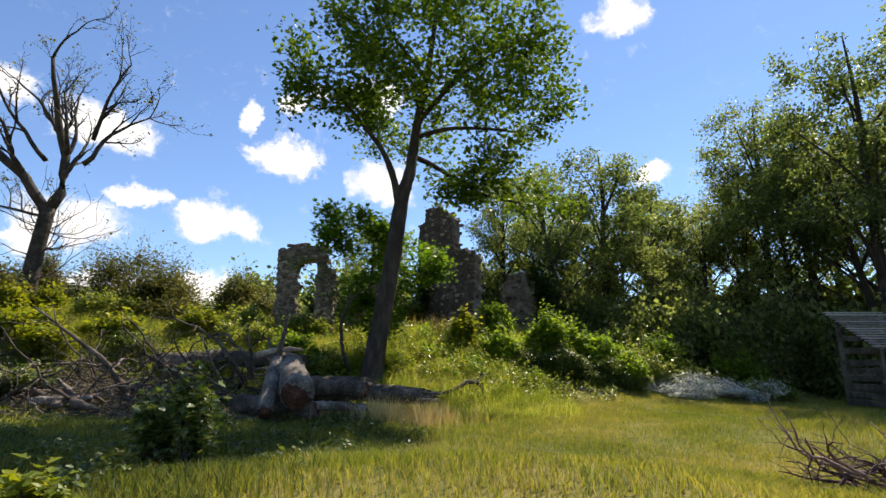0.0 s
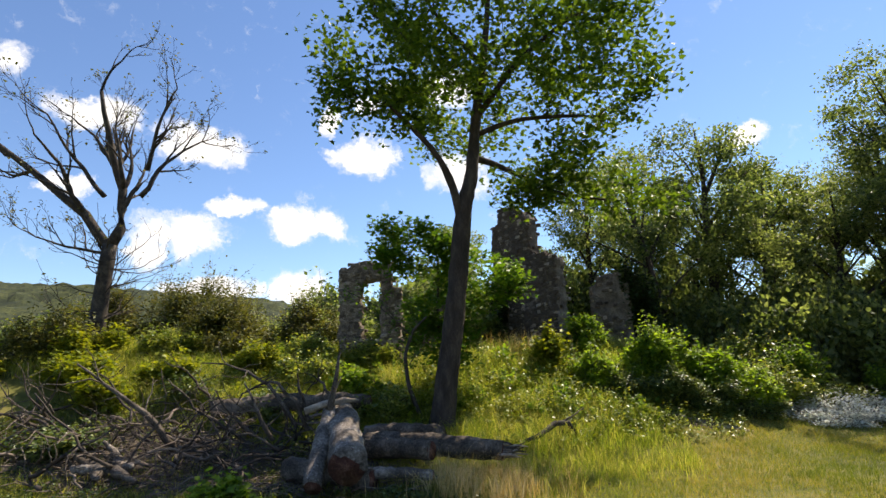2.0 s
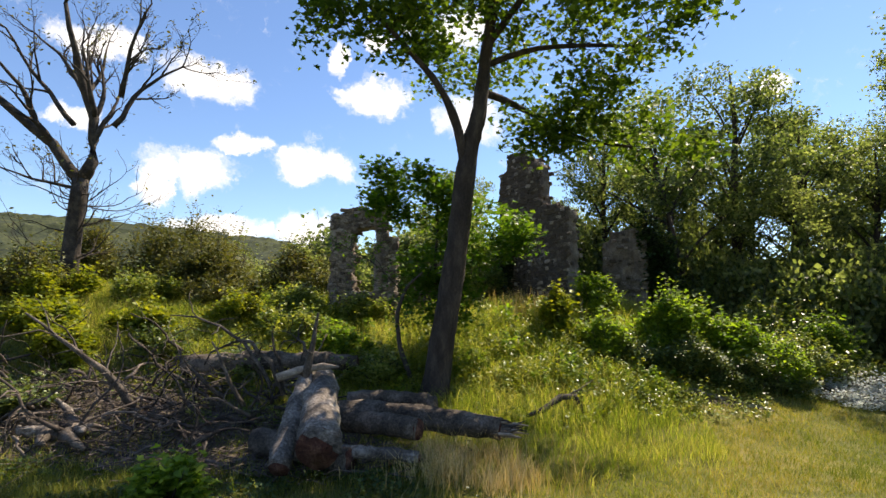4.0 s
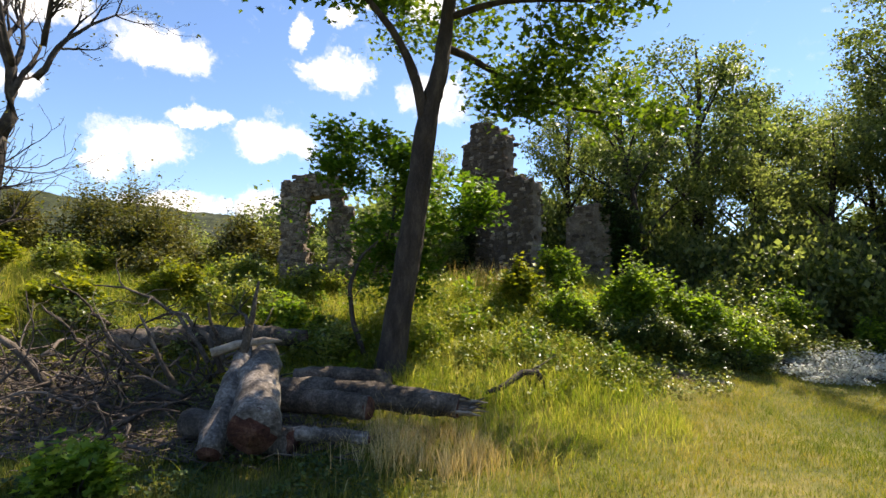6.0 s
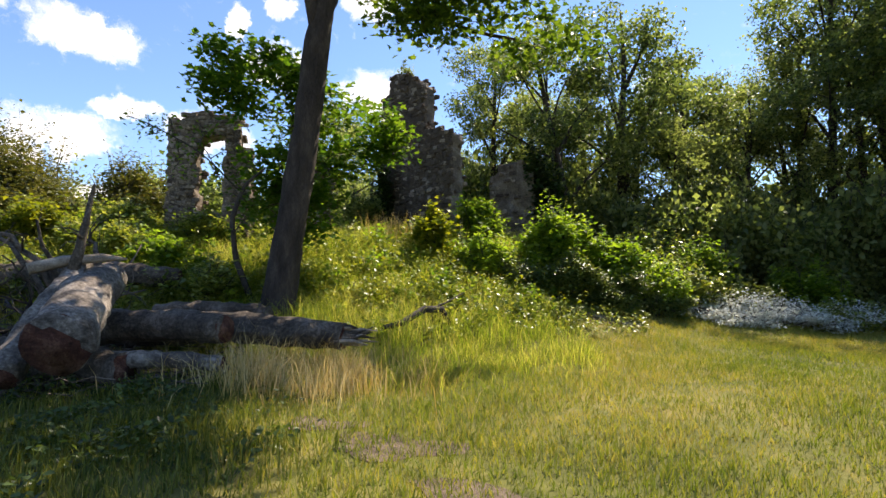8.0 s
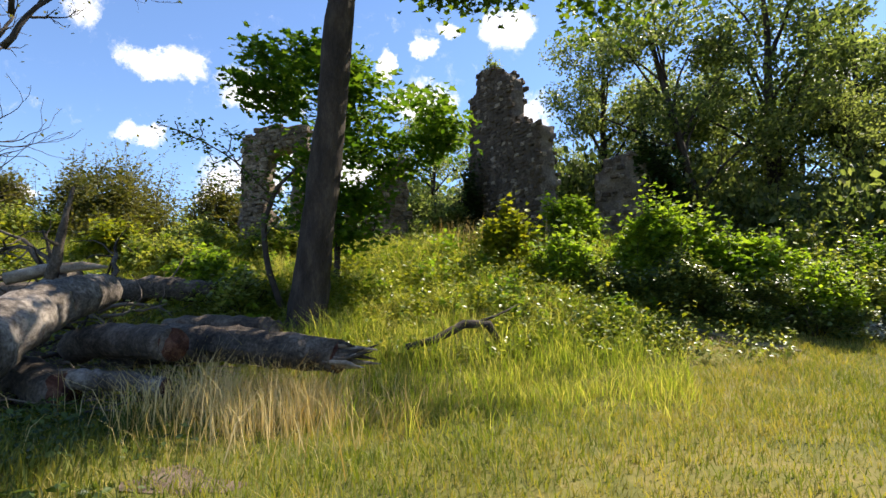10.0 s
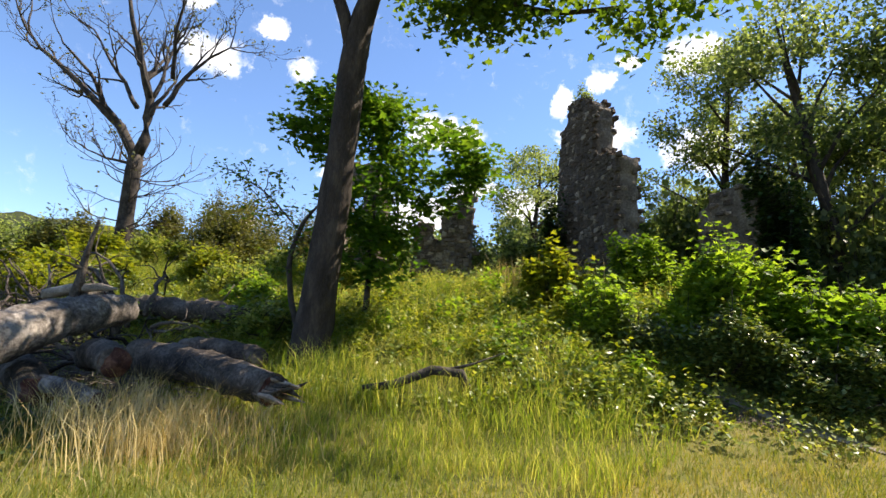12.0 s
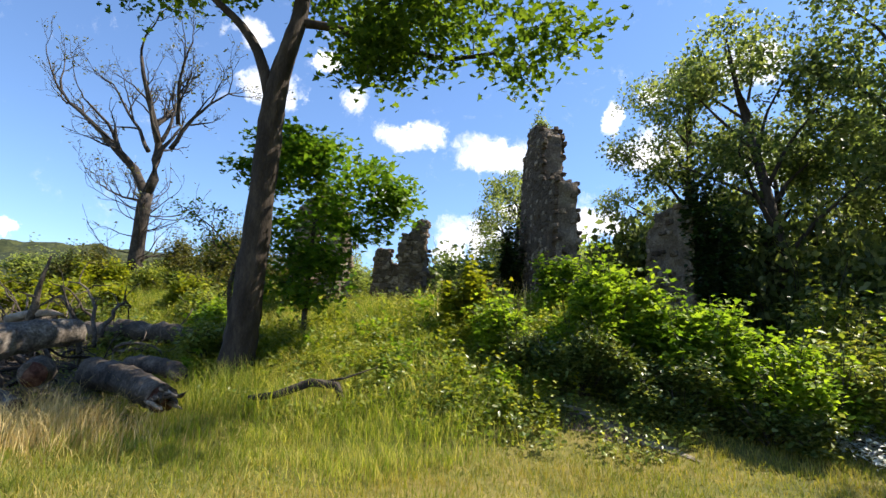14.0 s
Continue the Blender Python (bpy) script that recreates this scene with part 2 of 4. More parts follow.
def mesh_object(name, verts, faces, mat, parent=None, smooth_faces=False):
    me = bpy.data.meshes.new(name)
    me.from_pydata([tuple(v) for v in verts], [], faces)
    me.materials.append(mat)
    if smooth_faces:
        me.shade_smooth()
    ob = new(name, me)
    if parent is not None:
        ob.parent = parent
    return ob


def quick_mesh(name, verts, tris, mat, parent=None):
    """A mesh from numpy arrays of places and triangles."""
    me = bpy.data.meshes.new(name)
    verts, tris = np.asarray(verts, np.float32), np.asarray(tris, np.int32)
    me.vertices.add(len(verts))
    me.vertices.foreach_set("co", verts.ravel())
    me.loops.add(tris.size)
    me.loops.foreach_set("vertex_index", tris.ravel())
    me.polygons.add(len(tris))
    me.polygons.foreach_set("loop_start", np.arange(0, tris.size, 3, dtype=np.int32))
    me.materials.append(mat)
    me.update()
    me.validate()
    ob = new(name, me)
    if parent is not None:
        ob.parent = parent
    return ob


def thing(name, place, label, category, group="", kind=""):
    ob = new(name)
    ob.location = place
    return tagged(ob, label, category, group, kind)


def part(name, bm, mat, parent, label=""):
    me = bpy.data.meshes.new(name)
    bm.to_mesh(me)
    bm.free()
    me.materials.append(mat)
    ob = new(name, me)
    ob.parent = parent
    return tagged(ob, label) if label else ob


def spread(lo, hi, n, dense_lo, dense_hi, share=0.75):
    """Grid lines that lie close between dense_lo and dense_hi and widen outwards."""
    inner = np.linspace(dense_lo, dense_hi, int(n * share))
    k = (n - len(inner)) // 2
    left = dense_lo - (dense_lo - lo) * np.linspace(1, 0, k, endpoint=False) ** 3
    right = dense_hi + (hi - dense_hi) * np.linspace(0, 1, k + 1)[1:] ** 3
    return np.concatenate([left, inner, right])


def build_ground():
    xs, ys = spread(-900, 900, 190, -20, 24), spread(-900, 900, 190, -8, 30)
    gx, gy = np.meshgrid(xs, ys)
    gz = terrain(gx, gy)
    n, m = len(xs), len(ys)
    faces = [(j * n + i, j * n + i + 1, (j + 1) * n + i + 1, (j + 1) * n + i) for j in range(m - 1) for i in range(n - 1)]
    ob = mesh_object("ground", np.stack([gx, gy, gz], -1).reshape(-1, 3), faces, M_TURF, smooth_faces=True)
    tagged(ob, "rough mown meadow rising to a grassy mound", "ground", kind="structure")


build_ground()


def build_hill():
    """The wooded hill far behind the dead tree: a long ridge with a lumpy canopy."""
    az = np.radians(np.linspace(-125, -8, 220))
    rr = np.linspace(90, 420, 46)
    ga, gr = np.meshgrid(az, rr)
    ridge = 0.122 * smooth(-14, -36, np.degrees(ga)) * (1 + 0.06 * np.sin(5 * ga + 1) + 0.03 * np.sin(13 * ga))
    up = smooth(90, 380, gr) * ridge * gr
    gx, gy = np.sin(ga) * gr, np.cos(ga) * gr
    rng = np.random.default_rng(5)
    lumps = np.zeros_like(gx)
    for _ in range(40):
        k = rng.uniform(0.15, 0.55)
        d = rng.uniform(0, 6.28)
        lumps += np.sin(k * (gx * math.cos(d) + gy * math.sin(d)) + rng.uniform(0, 6.28))
    gz = 1.5 + up + lumps * 0.22 + rng.normal(0, 0.35, gx.shape)
    gz[0] -= 6
    n, m = gx.shape[1], gx.shape[0]
    faces = [(j * n + i, j * n + i + 1, (j + 1) * n + i + 1, (j + 1) * n + i) for j in range(m - 1) for i in range(n - 1)]
    ob = mesh_object("backdrop_hill", np.stack([gx, gy, gz], -1).reshape(-1, 3), faces, M_HILL)
    tagged(ob, "distant hill covered with green woodland", "hill", kind="structure")


build_hill()


# ---- growing things ----
def sweep(store, pts, radii, sides=6, rough=0.0, rng=None, cap=True):
    """Adds a tapered tube along pts to store = (verts, tris)."""
    verts, tris = store
    pts = np.asarray(pts, float)
    n = len(pts)
    tang = np.gradient(pts, axis=0)
    tang /= np.linalg.norm(tang, axis=1)[:, None] + 1e-9
    ref = np.array([0.0, 0, 1]) if abs(tang[0][2]) < 0.9 else np.array([1.0, 0, 0])
    base = len(verts)
    ang = np.linspace(0, 2 * np.pi, sides, endpoint=False)
    for i in range(n):
        u = np.cross(tang[i], ref)
        u /= np.linalg.norm(u) + 1e-9
        v = np.cross(tang[i], u)
        r = radii[i] * (1 + (rng.normal(0, rough, sides) if rough else 0))
        ring = pts[i] + (np.cos(ang) * r)[:, None] * u + (np.sin(ang) * r)[:, None] * v
        verts.extend(ring.tolist())
    for i in range(n - 1):
        for k in range(sides):
            a, b = base + i * sides + k, base + i * sides + (k + 1) % sides
            c, d = a + sides, b + sides
            tris.append((a, b, d))
            tris.append((a, d, c))
    if cap:
        for i in (0, n - 1):
            verts.append(pts[i].tolist())
            mid = len(verts) - 1
            for k in range(sides):
                a, b = base + i * sides + k, base + i * sides + (k + 1) % sides
                tris.append((mid, b, a) if i == 0 else (mid, a, b))


LOBED = np.array([(0, 0), (0.34, -0.04), (0.27, 0.20), (0.56, 0.40), (0.27, 0.48), (0.20, 0.70), (0, 1.0), (-0.20, 0.70), (-0.27, 0.48), (-0.56, 0.40), (-0.27, 0.20), (-0.34, -0.04)])
OVAL = np.array([(0, 0), (0.34, 0.45), (0, 1.0), (-0.34, 0.45)])


def leaf_mesh(name, places, size, shape, mat, parent, rng, flat=0.5, droop=0.3):
    """Many folded leaves, each with its own tilt."""
    n = len(places)
    nrm = rng.normal(0, 1, (n, 3))
    nrm[:, 2] = np.abs(nrm[:, 2]) + flat * 2
    nrm /= np.linalg.norm(nrm, axis=1)[:, None]
    along = rng.normal(0, 1, (n, 3))
    along[:, 2] -= droop
    along -= (along * nrm).sum(1)[:, None] * nrm
    along /= np.linalg.norm(along, axis=1)[:, None]
    side = np.cross(along, nrm)
    s = size * rng.uniform(0.6, 1.3, n)
    k = len(shape)
    fold = np.abs(shape[:, 0]) * 0.35
    v = (places[:, None] + (shape[None, :, :1] * side[:, None] + shape[None, :, 1:2] * along[:, None] + fold[None, :, None] * nrm[:, None]) * s[:, None, None])
    if k == 4:
        one = np.array([(0, 1, 2), (0, 2, 3)])
    else:
        one = np.array([(0, i, i + 1) for i in range(1, k - 1)])
    tris = (np.arange(n)[:, None, None] * k + one[None]).reshape(-1, 3)
    return quick_mesh(name, v.reshape(-1, 3), tris, mat, parent)


def branch_out(rng, nodes, targets, thick=0.016, lift=0.12, wiggle=0.10, twig=0.010):
    """Joins each target to the nearest limb with a bent, tapering branch; returns the branches."""
    made = []
    pos = np.array([p for p, _ in nodes])
    rad = np.array([r for _, r in nodes])
    root = pos[0]
    for tgt in sorted(targets, key=lambda q: np.linalg.norm(q - pos, axis=1).min()):
        d = np.linalg.norm(pos - tgt, axis=1) + 0.8 * np.maximum(0, pos[:, 2] - tgt[2])
        i = int(np.argmin(d))
        start, length = pos[i], np.linalg.norm(tgt - pos[i])
        if length < 0.05:
            continue
        f = np.linspace(0, 1, 6)[:, None]
        pts = start + (tgt - start) * f
        pts[:, 2] += lift * length * np.sin(np.pi * f[:, 0])
        pts[1:-1] += rng.normal(0, wiggle * length * 0.5, (4, 3))
        r0 = max(twig, min(rad[i] * 0.8, thick * length + 0.008))
        radii = np.linspace(r0, max(twig * 0.45, r0 * 0.25), 6)
        made.append((pts, radii))
        pos = np.concatenate([pos, pts[2:]])
        rad = np.concatenate([rad, radii[2:]])
    return made


def blob_points(rng, blobs):
    out = []
    for (cx, cy, cz), (rx, ry, rz), n in blobs:
        q = rng.normal(0, 1, (n, 3))
        q /= np.linalg.norm(q, axis=1)[:, None]
        q *= rng.uniform(0.25, 1.0, (n, 1)) ** 0.45
        out.append(q * (rx, ry, rz) + (cx, cy, cz))
    return np.concatenate(out)


def leaf_places(rng, branches, per, sigma):
    """Leaf places along the outer half of each branch and in a clump round its tip."""
    out = []
    for pts, _ in branches:
        tip = pts[-1] + np.clip(rng.normal(0, 1, (per, 3)), -1.6, 1.6) * (sigma, sigma, sigma * 0.65)
        out.append(tip)
        f = rng.uniform(0.45, 1.0, per // 3) * 5
        i = np.minimum(f.astype(int), 4)
        along = pts[i] + (pts[i + 1] - pts[i]) * (f - i)[:, None]
        out.append(along + rng.normal(0, sigma * 0.45, (per // 3, 3)))
    return np.concatenate(out)


def tree(name, place, label, trunk, trunk_r, blobs, leaf, mat, per=60, sigma=0.3, size=0.1, seed=1, limbs=(), bark=None, skip=0.4,
         category="tree", group="", sides=10, flat=0.5, thick=0.016, twig=0.010):
    """A tree with trunk, limbs and crown, all placed from its base."""
    rng = np.random.default_rng(seed)
    ob = thing(name, place, label, category, group)
    trunk = np.asarray(trunk, float)
    m = max(10, len(trunk) * 4)
    f = np.linspace(0, len(trunk) - 1, m)
    line = np.stack([np.interp(f, range(len(trunk)), trunk[:, k]) for k in range(3)], -1)
    line[1:-1] = (line[:-2] + 2 * line[1:-1] + line[2:]) / 4
    rad = np.interp(f, range(len(trunk)), trunk_r)
    store = ([], [])
    sweep(store, line, rad, sides, 0.05, rng)
    part_trunk = quick_mesh("trunk", store[0], store[1], bark or M_BARK, ob)
    part_trunk.data.shade_smooth()
    nodes = [(p, r) for p, r in zip(line, rad)][int(m * skip):]
    store = ([], [])
    for pts, r0, r1 in limbs:
        pts = np.asarray(pts, float)
        f = np.linspace(0, len(pts) - 1, 12)
        p = np.stack([np.interp(f, range(len(pts)), pts[:, k]) for k in range(3)], -1)
        p[1:-1] = (p[:-2] + 2 * p[1:-1] + p[2:]) / 4
        r = np.linspace(r0, r1, 12)
        if len(limbs) > 6:
            sweep(store, p, r, 8, 0.05, rng)
        else:
            one = ([], [])
            sweep(one, p, r, 10, 0.05, rng)
            quick_mesh("limb", one[0], one[1], bark or M_BARK, ob).data.shade_smooth()
        nodes += list(zip(p[2:], r[2:]))
    targets = blob_points(rng, blobs)
    branches = branch_out(rng, nodes, targets, thick, twig=twig)
    for pts, r in branches:
        sweep(store, pts, r, 5, cap=False)
    if store[0]:
        tagged(quick_mesh("branchwork", store[0], store[1], bark or M_BARK, ob), kind="stuff")
    if per:
        leaf_mesh("crown", leaf_places(rng, branches, per, sigma), size, leaf, mat, ob, rng, flat)
    return ob


def bush(name, place, label, radii, mat, n=1500, size=0.08, seed=1, leaf=OVAL, category="bush", group="", lumps=9, stems=10, flat=0.8):
    """A bush: stems from the root, and leaves over several uneven lumps."""
    rng = np.random.default_rng(seed)
    ob = thing(name, place, label, category, group)
    rx, ry, rz = radii
    n, size = int(n * 2.2), size * 1.2
    store, spots = ([], []), []
    lumps = int(lumps * 1.8)
    for k in range(lumps):
        a = rng.uniform(0, 6.28)
        d = rng.uniform(0.0, 1.0) ** 0.6 * 0.85
        c = np.array([math.cos(a) * d * rx, math.sin(a) * d * ry, rz * rng.uniform(0.15, 1.0 - 0.4 * d * d)])
        lr = np.array([rx, ry, rz * 0.8]) * rng.uniform(0.2, 0.4)
        q = rng.normal(0, 1, (n // lumps, 3))
        q /= np.linalg.norm(q, axis=1)[:, None]
        f1, f2, f3 = rng.uniform(0, 6.28, 3)
        uneven = 0.95 + 0.3 * np.sin(5 * q[:, 0] + f1) * np.sin(4 * q[:, 1] + f2) + 0.2 * np.sin(7 * q[:, 2] + f3)
        q *= rng.uniform(0.2, 1.1, (len(q), 1)) ** 0.5 * uneven[:, None]
        spots.append(q * lr + c)
        for shoot in range(4):
            tip = c + rng.normal(0, 0.5, 3) * lr + (0, 0, lr[2] * rng.uniform(0.9, 1.9))
            g = rng.uniform(0.2, 1.0, (16, 1))
            spots.append(c + (tip - c) * g + rng.normal(0, 0.05 + size * 0.3, (16, 3)))
            sweep(store, [c, (c + tip) / 2 + rng.normal(0, 0.03, 3), tip], [0.008, 0.006, 0.003], 4, cap=False)
    for k in range(stems):
        c = spots[(k % lumps) * 5].mean(0) + rng.normal(0, 0.15, 3) * radii
        mid = c * 0.5 + rng.normal(0, 0.06, 3) * radii
        sweep(store, [(c[0] * 0.1, c[1] * 0.1, -0.05), mid, c, c * (1.15, 1.15, 1.2)], [0.018, 0.014, 0.009, 0.004], 5)
    quick_mesh("stem", store[0], store[1], M_TWIG, ob)
    spots = np.concatenate(spots)
    spots += np.clip(rng.normal(0, 1, spots.shape), -1.8, 1.8) * 0.045 * np.array(radii)
    spots[:, 2] = np.maximum(spots[:, 2], 0.02)
    leaf_mesh("leaves", spots, size, leaf, mat, ob, rng, flat)
    return ob


# ---- the leaning maple on the mound ----
BASE = Vector((-1.62, 9.46, 0.45))


def rel(points, base=BASE):
    return [tuple(Vector(p) - Vector(base)) for p in points]


def build_maple():
    trunk = rel([(-1.66, 9.46, 0.4), (-1.60, 9.45, 0.85), (-1.50, 9.43, 1.5), (-1.34, 9.38, 2.4), (-1.10, 9.28, 3.7), (-0.93, 9.18, 5.0), (-0.82, 9.16, 5.6), (-0.66, 9.2, 6.2), (-0.60, 9.3, 6.8), (-0.5, 9.3, 7.7), (-0.2, 9.0, 8.9), (0.1, 8.6, 10.4), (0.2, 8.4, 12.6)])
    limbs = [
        (rel([(-0.93, 9.16, 5.2), (-0.98, 9.0, 5.75), (-1.11, 8.83, 6.26), (-1.3, 8.5, 6.7), (-1.65, 8.1, 7.1), (-2.4, 7.7, 8.0)]), 0.115, 0.04),
        (rel([(-0.60, 9.3, 6.75), (-0.25, 9.7, 6.72), (0.09, 10.12, 6.63), (0.65, 10.8, 6.45), (1.31, 11.1, 6.1), (2.4, 11.2, 5.9)]), 0.085, 0.03),
        (rel([(-0.5, 9.3, 7.7), (0.6, 8.9, 8.8), (1.8, 8.6, 9.4), (2.8, 8.5, 9.8)]), 0.08, 0.025),
        (rel([(-0.55, 9.3, 7.3), (0.4, 9.6, 7.7), (1.6, 9.6, 7.6), (2.4, 9.5, 7.4)]), 0.07, 0.025),
        (rel([(-0.2, 9.0, 8.9), (-1.0, 8.3, 9.8), (-1.6, 7.9, 10.8)]), 0.06, 0.02),
    ]
    # top widened out of view, clump added behind: both shade the left ground
    blobs = [
        (rel([(0.6, 8.6, 9.6)])[0], (3.0, 2.2, 2.2), 110), (rel([(-2.2, 7.8, 8.9)])[0], (1.6, 1.4, 1.4), 56), (rel([(2.2, 9.0, 8.2)])[0], (1.7, 2.0, 1.9), 70),
        (rel([(1.3, 10.5, 6.5)])[0], (1.5, 1.1, 0.7), 38), (rel([(3.0, 11.3, 5.75)])[0], (1.0, 1.0, 0.6), 14), (rel([(0.1, 8.3, 12.2)])[0], (2.5, 2.2, 1.8), 80),
        (rel([(-1.3, 11.2, 8.9)])[0], (2.1, 1.6, 1.4), 42), (rel([(-1.9, 8.0, 7.5)])[0], (0.7, 0.6, 0.5), 10), (rel([(0.6, 10.2, 6.0)])[0], (0.7, 0.6, 0.4), 14), (rel([(-3.1, 7.5, 7.7)])[0], (0.6, 0.6, 0.7), 10),
    ]
    tree("maple_tree", BASE, "leaning field maple with dark trunk and full green crown", trunk, [0.36, 0.29, 0.26, 0.24, 0.215, 0.205, 0.18, 0.155, 0.14, 0.12, 0.09, 0.05, 0.02],
         blobs, LOBED, M_MAPLE, per=38, sigma=0.30, size=0.125, seed=3, limbs=limbs, skip=0.62, sides=18, thick=0.013)


build_maple()


def build_sapling():
    base = (-2.05, 10.9, high(-2.05, 10.9) - 0.05)
    trunk = rel([(-2.05, 10.9, base[2]), (-2.0, 10.85, 2.3), (-2.1, 10.9, 3.3), (-2.0, 10.9, 4.4), (-2.1, 10.8, 5.3)], base)
    blobs = [(rel([(-2.2, 10.7, 4.75)], base)[0], (1.15, 1.0, 0.8), 36), (rel([(-1.0, 11.2, 4.1)], base)[0], (1.2, 1.0, 0.8), 38), (rel([(-1.9, 10.8, 3.3)], base)[0], (1.15, 1.0, 0.75), 34),
             (rel([(-2.9, 10.5, 5.35)], base)[0], (0.8, 0.7, 0.35), 16), (rel([(-3.1, 10.0, 4.7)], base)[0], (0.4, 0.5, 0.3), 6),
             (rel([(-1.9, 10.8, 2.45)], base)[0], (0.95, 0.9, 0.5), 22)]
    tree("young_maple", base, "young maple with broad bright green leaves", trunk, [0.06, 0.05, 0.04, 0.03, 0.012], blobs, LOBED, M_SAPLING, per=40, sigma=0.22,
         size=0.125, seed=8, bark=M_TWIG, skip=0.2, flat=0.7)


build_sapling()


def build_dead_sapling():
    base = (-2.2, 9.75, high(-2.2, 9.75) - 0.05)
    trunk = rel([base, (-2.45, 9.6, 1.5), (-2.5, 9.5, 2.2), (-2.3, 9.55, 2.8), (-1.95, 9.6, 3.1)], base)
    blobs = [(rel([(-2.9, 9.2, 3.3)], base)[0], (0.7, 0.5, 0.45), 16), (rel([(-2.5, 9.3, 2.5)], base)[0], (0.5, 0.4, 0.6), 14), (rel([(-3.6, 8.9, 3.7)], base)[0], (0.45, 0.3, 0.2), 9)]
    limbs = [(rel([(-2.4, 9.55, 2.7), (-2.9, 9.2, 3.3), (-3.6, 8.9, 3.7), (-4.0, 8.8, 3.85)], base), 0.016, 0.004)]
    tree("twisted_sapling", base, "thin twisted dying sapling beside the maple", trunk, [0.055, 0.05, 0.042, 0.035, 0.015], blobs, OVAL, M_MAPLE, per=9, sigma=0.12,
         size=0.08, seed=15, limbs=limbs, bark=M_TWIG, skip=0.3)


build_dead_sapling()


def build_dead_tree():
    rng = np.random.default_rng(24)
    base = (-12.75, 10.4, high(-12.75, 10.4) - 0.1)
    ob = thing("dead_tree", base, "half dead tree with bare forked branches and few leaves", "tree")
    store = ([], [])
    sweep(store, [(0, 0, 0), (0.04, -0.04, 0.9), (0.16, -0.1, 1.9), (0.3, -0.14, 2.7), (0.36, -0.15, 3.15)], [0.27, 0.225, 0.205, 0.20, 0.19], 14, 0.05, rng)
    quick_mesh("trunk", store[0], store[1], M_DEADBARK, ob).data.shade_smooth()
    leaves = []

    def grow(store, start, way, length, radius, level):
        pts, d, p = [np.array(start, float)], np.array(way, float), np.array(start, float)
        d /= np.linalg.norm(d)
        side = rng.normal(0, 1, 3)
        for k in range(8):
            d = d + rng.normal(0, 0.145, 3) + side * 0.05 * math.sin(k * 1.1) + np.array((0, 0, 0.06 if level else 0.03))
            d /= np.linalg.norm(d)
            p = p + d * length / 8
            pts.append(p.copy())
        sweep(store, pts, np.linspace(radius, max(0.005, radius * 0.3), 9), 7 if level < 2 else 5, 0.04, rng, cap=level < 2)
        if level == 3:
            leaves.append((pts[-1] + rng.normal(0, 0.09, (2, 3)))[0])
            return
        for k in range((6, 5, 4)[level]):
            i = int(rng.integers(2, 9)) if k else 8
            turn = rng.normal(0, 1, 3)
            turn -= turn @ d * d
            turn /= np.linalg.norm(turn)
            grow(store, pts[i], d + turn * rng.uniform(0.45, 0.95), length * rng.uniform(0.32, 0.52), radius * (1 - 0.07 * i) * 0.6, level + 1)

    stems = [((0.34, -0.15, 3.05), (-0.42, -0.1, 1.05), 4.8, 0.16), ((0.36, -0.15, 3.1), (0.40, 0.05, 1.05), 4.6, 0.16), ((0.1, -0.25, 4.6), (-0.75, -0.3, 0.75), 2.8, 0.075), ((0.95, 0.15, 4.6), (0.75, 0.4, 0.75), 2.6, 0.08),
             ((0.25, -0.14, 2.9), (-1.0, -0.3, 0.18), 2.3, 0.05), ((0.2, -0.2, 5.6), (-0.5, 0.4, 0.9), 2.4, 0.065), ((1.1, 0.2, 5.4), (0.5, -0.3, 1.0), 2.6, 0.07)]
    for start, way, length, radius in stems:
        store = ([], [])
        grow(store, start, way, length, radius, 0)
        quick_mesh("forked_limb", store[0], store[1], M_DEADBARK, ob)
    for k in range(26):
        a, store = rng.uniform(0, 6.28), ([], [])
        z = rng.uniform(0.9, 3.0)
        grow(store, (0.2, -0.1, z), (math.cos(a), math.sin(a), rng.uniform(-0.1, 0.4)), rng.uniform(0.9, 1.9), 0.022, 2)
        quick_mesh("water_shoot", store[0], store[1], M_DEADBARK, ob)
    leaf_mesh("leaves", np.array(leaves), 0.1, OVAL, M_OLIVE, ob, rng)
    ob.scale = (1.1, 1.1, 1.08)


build_dead_tree()


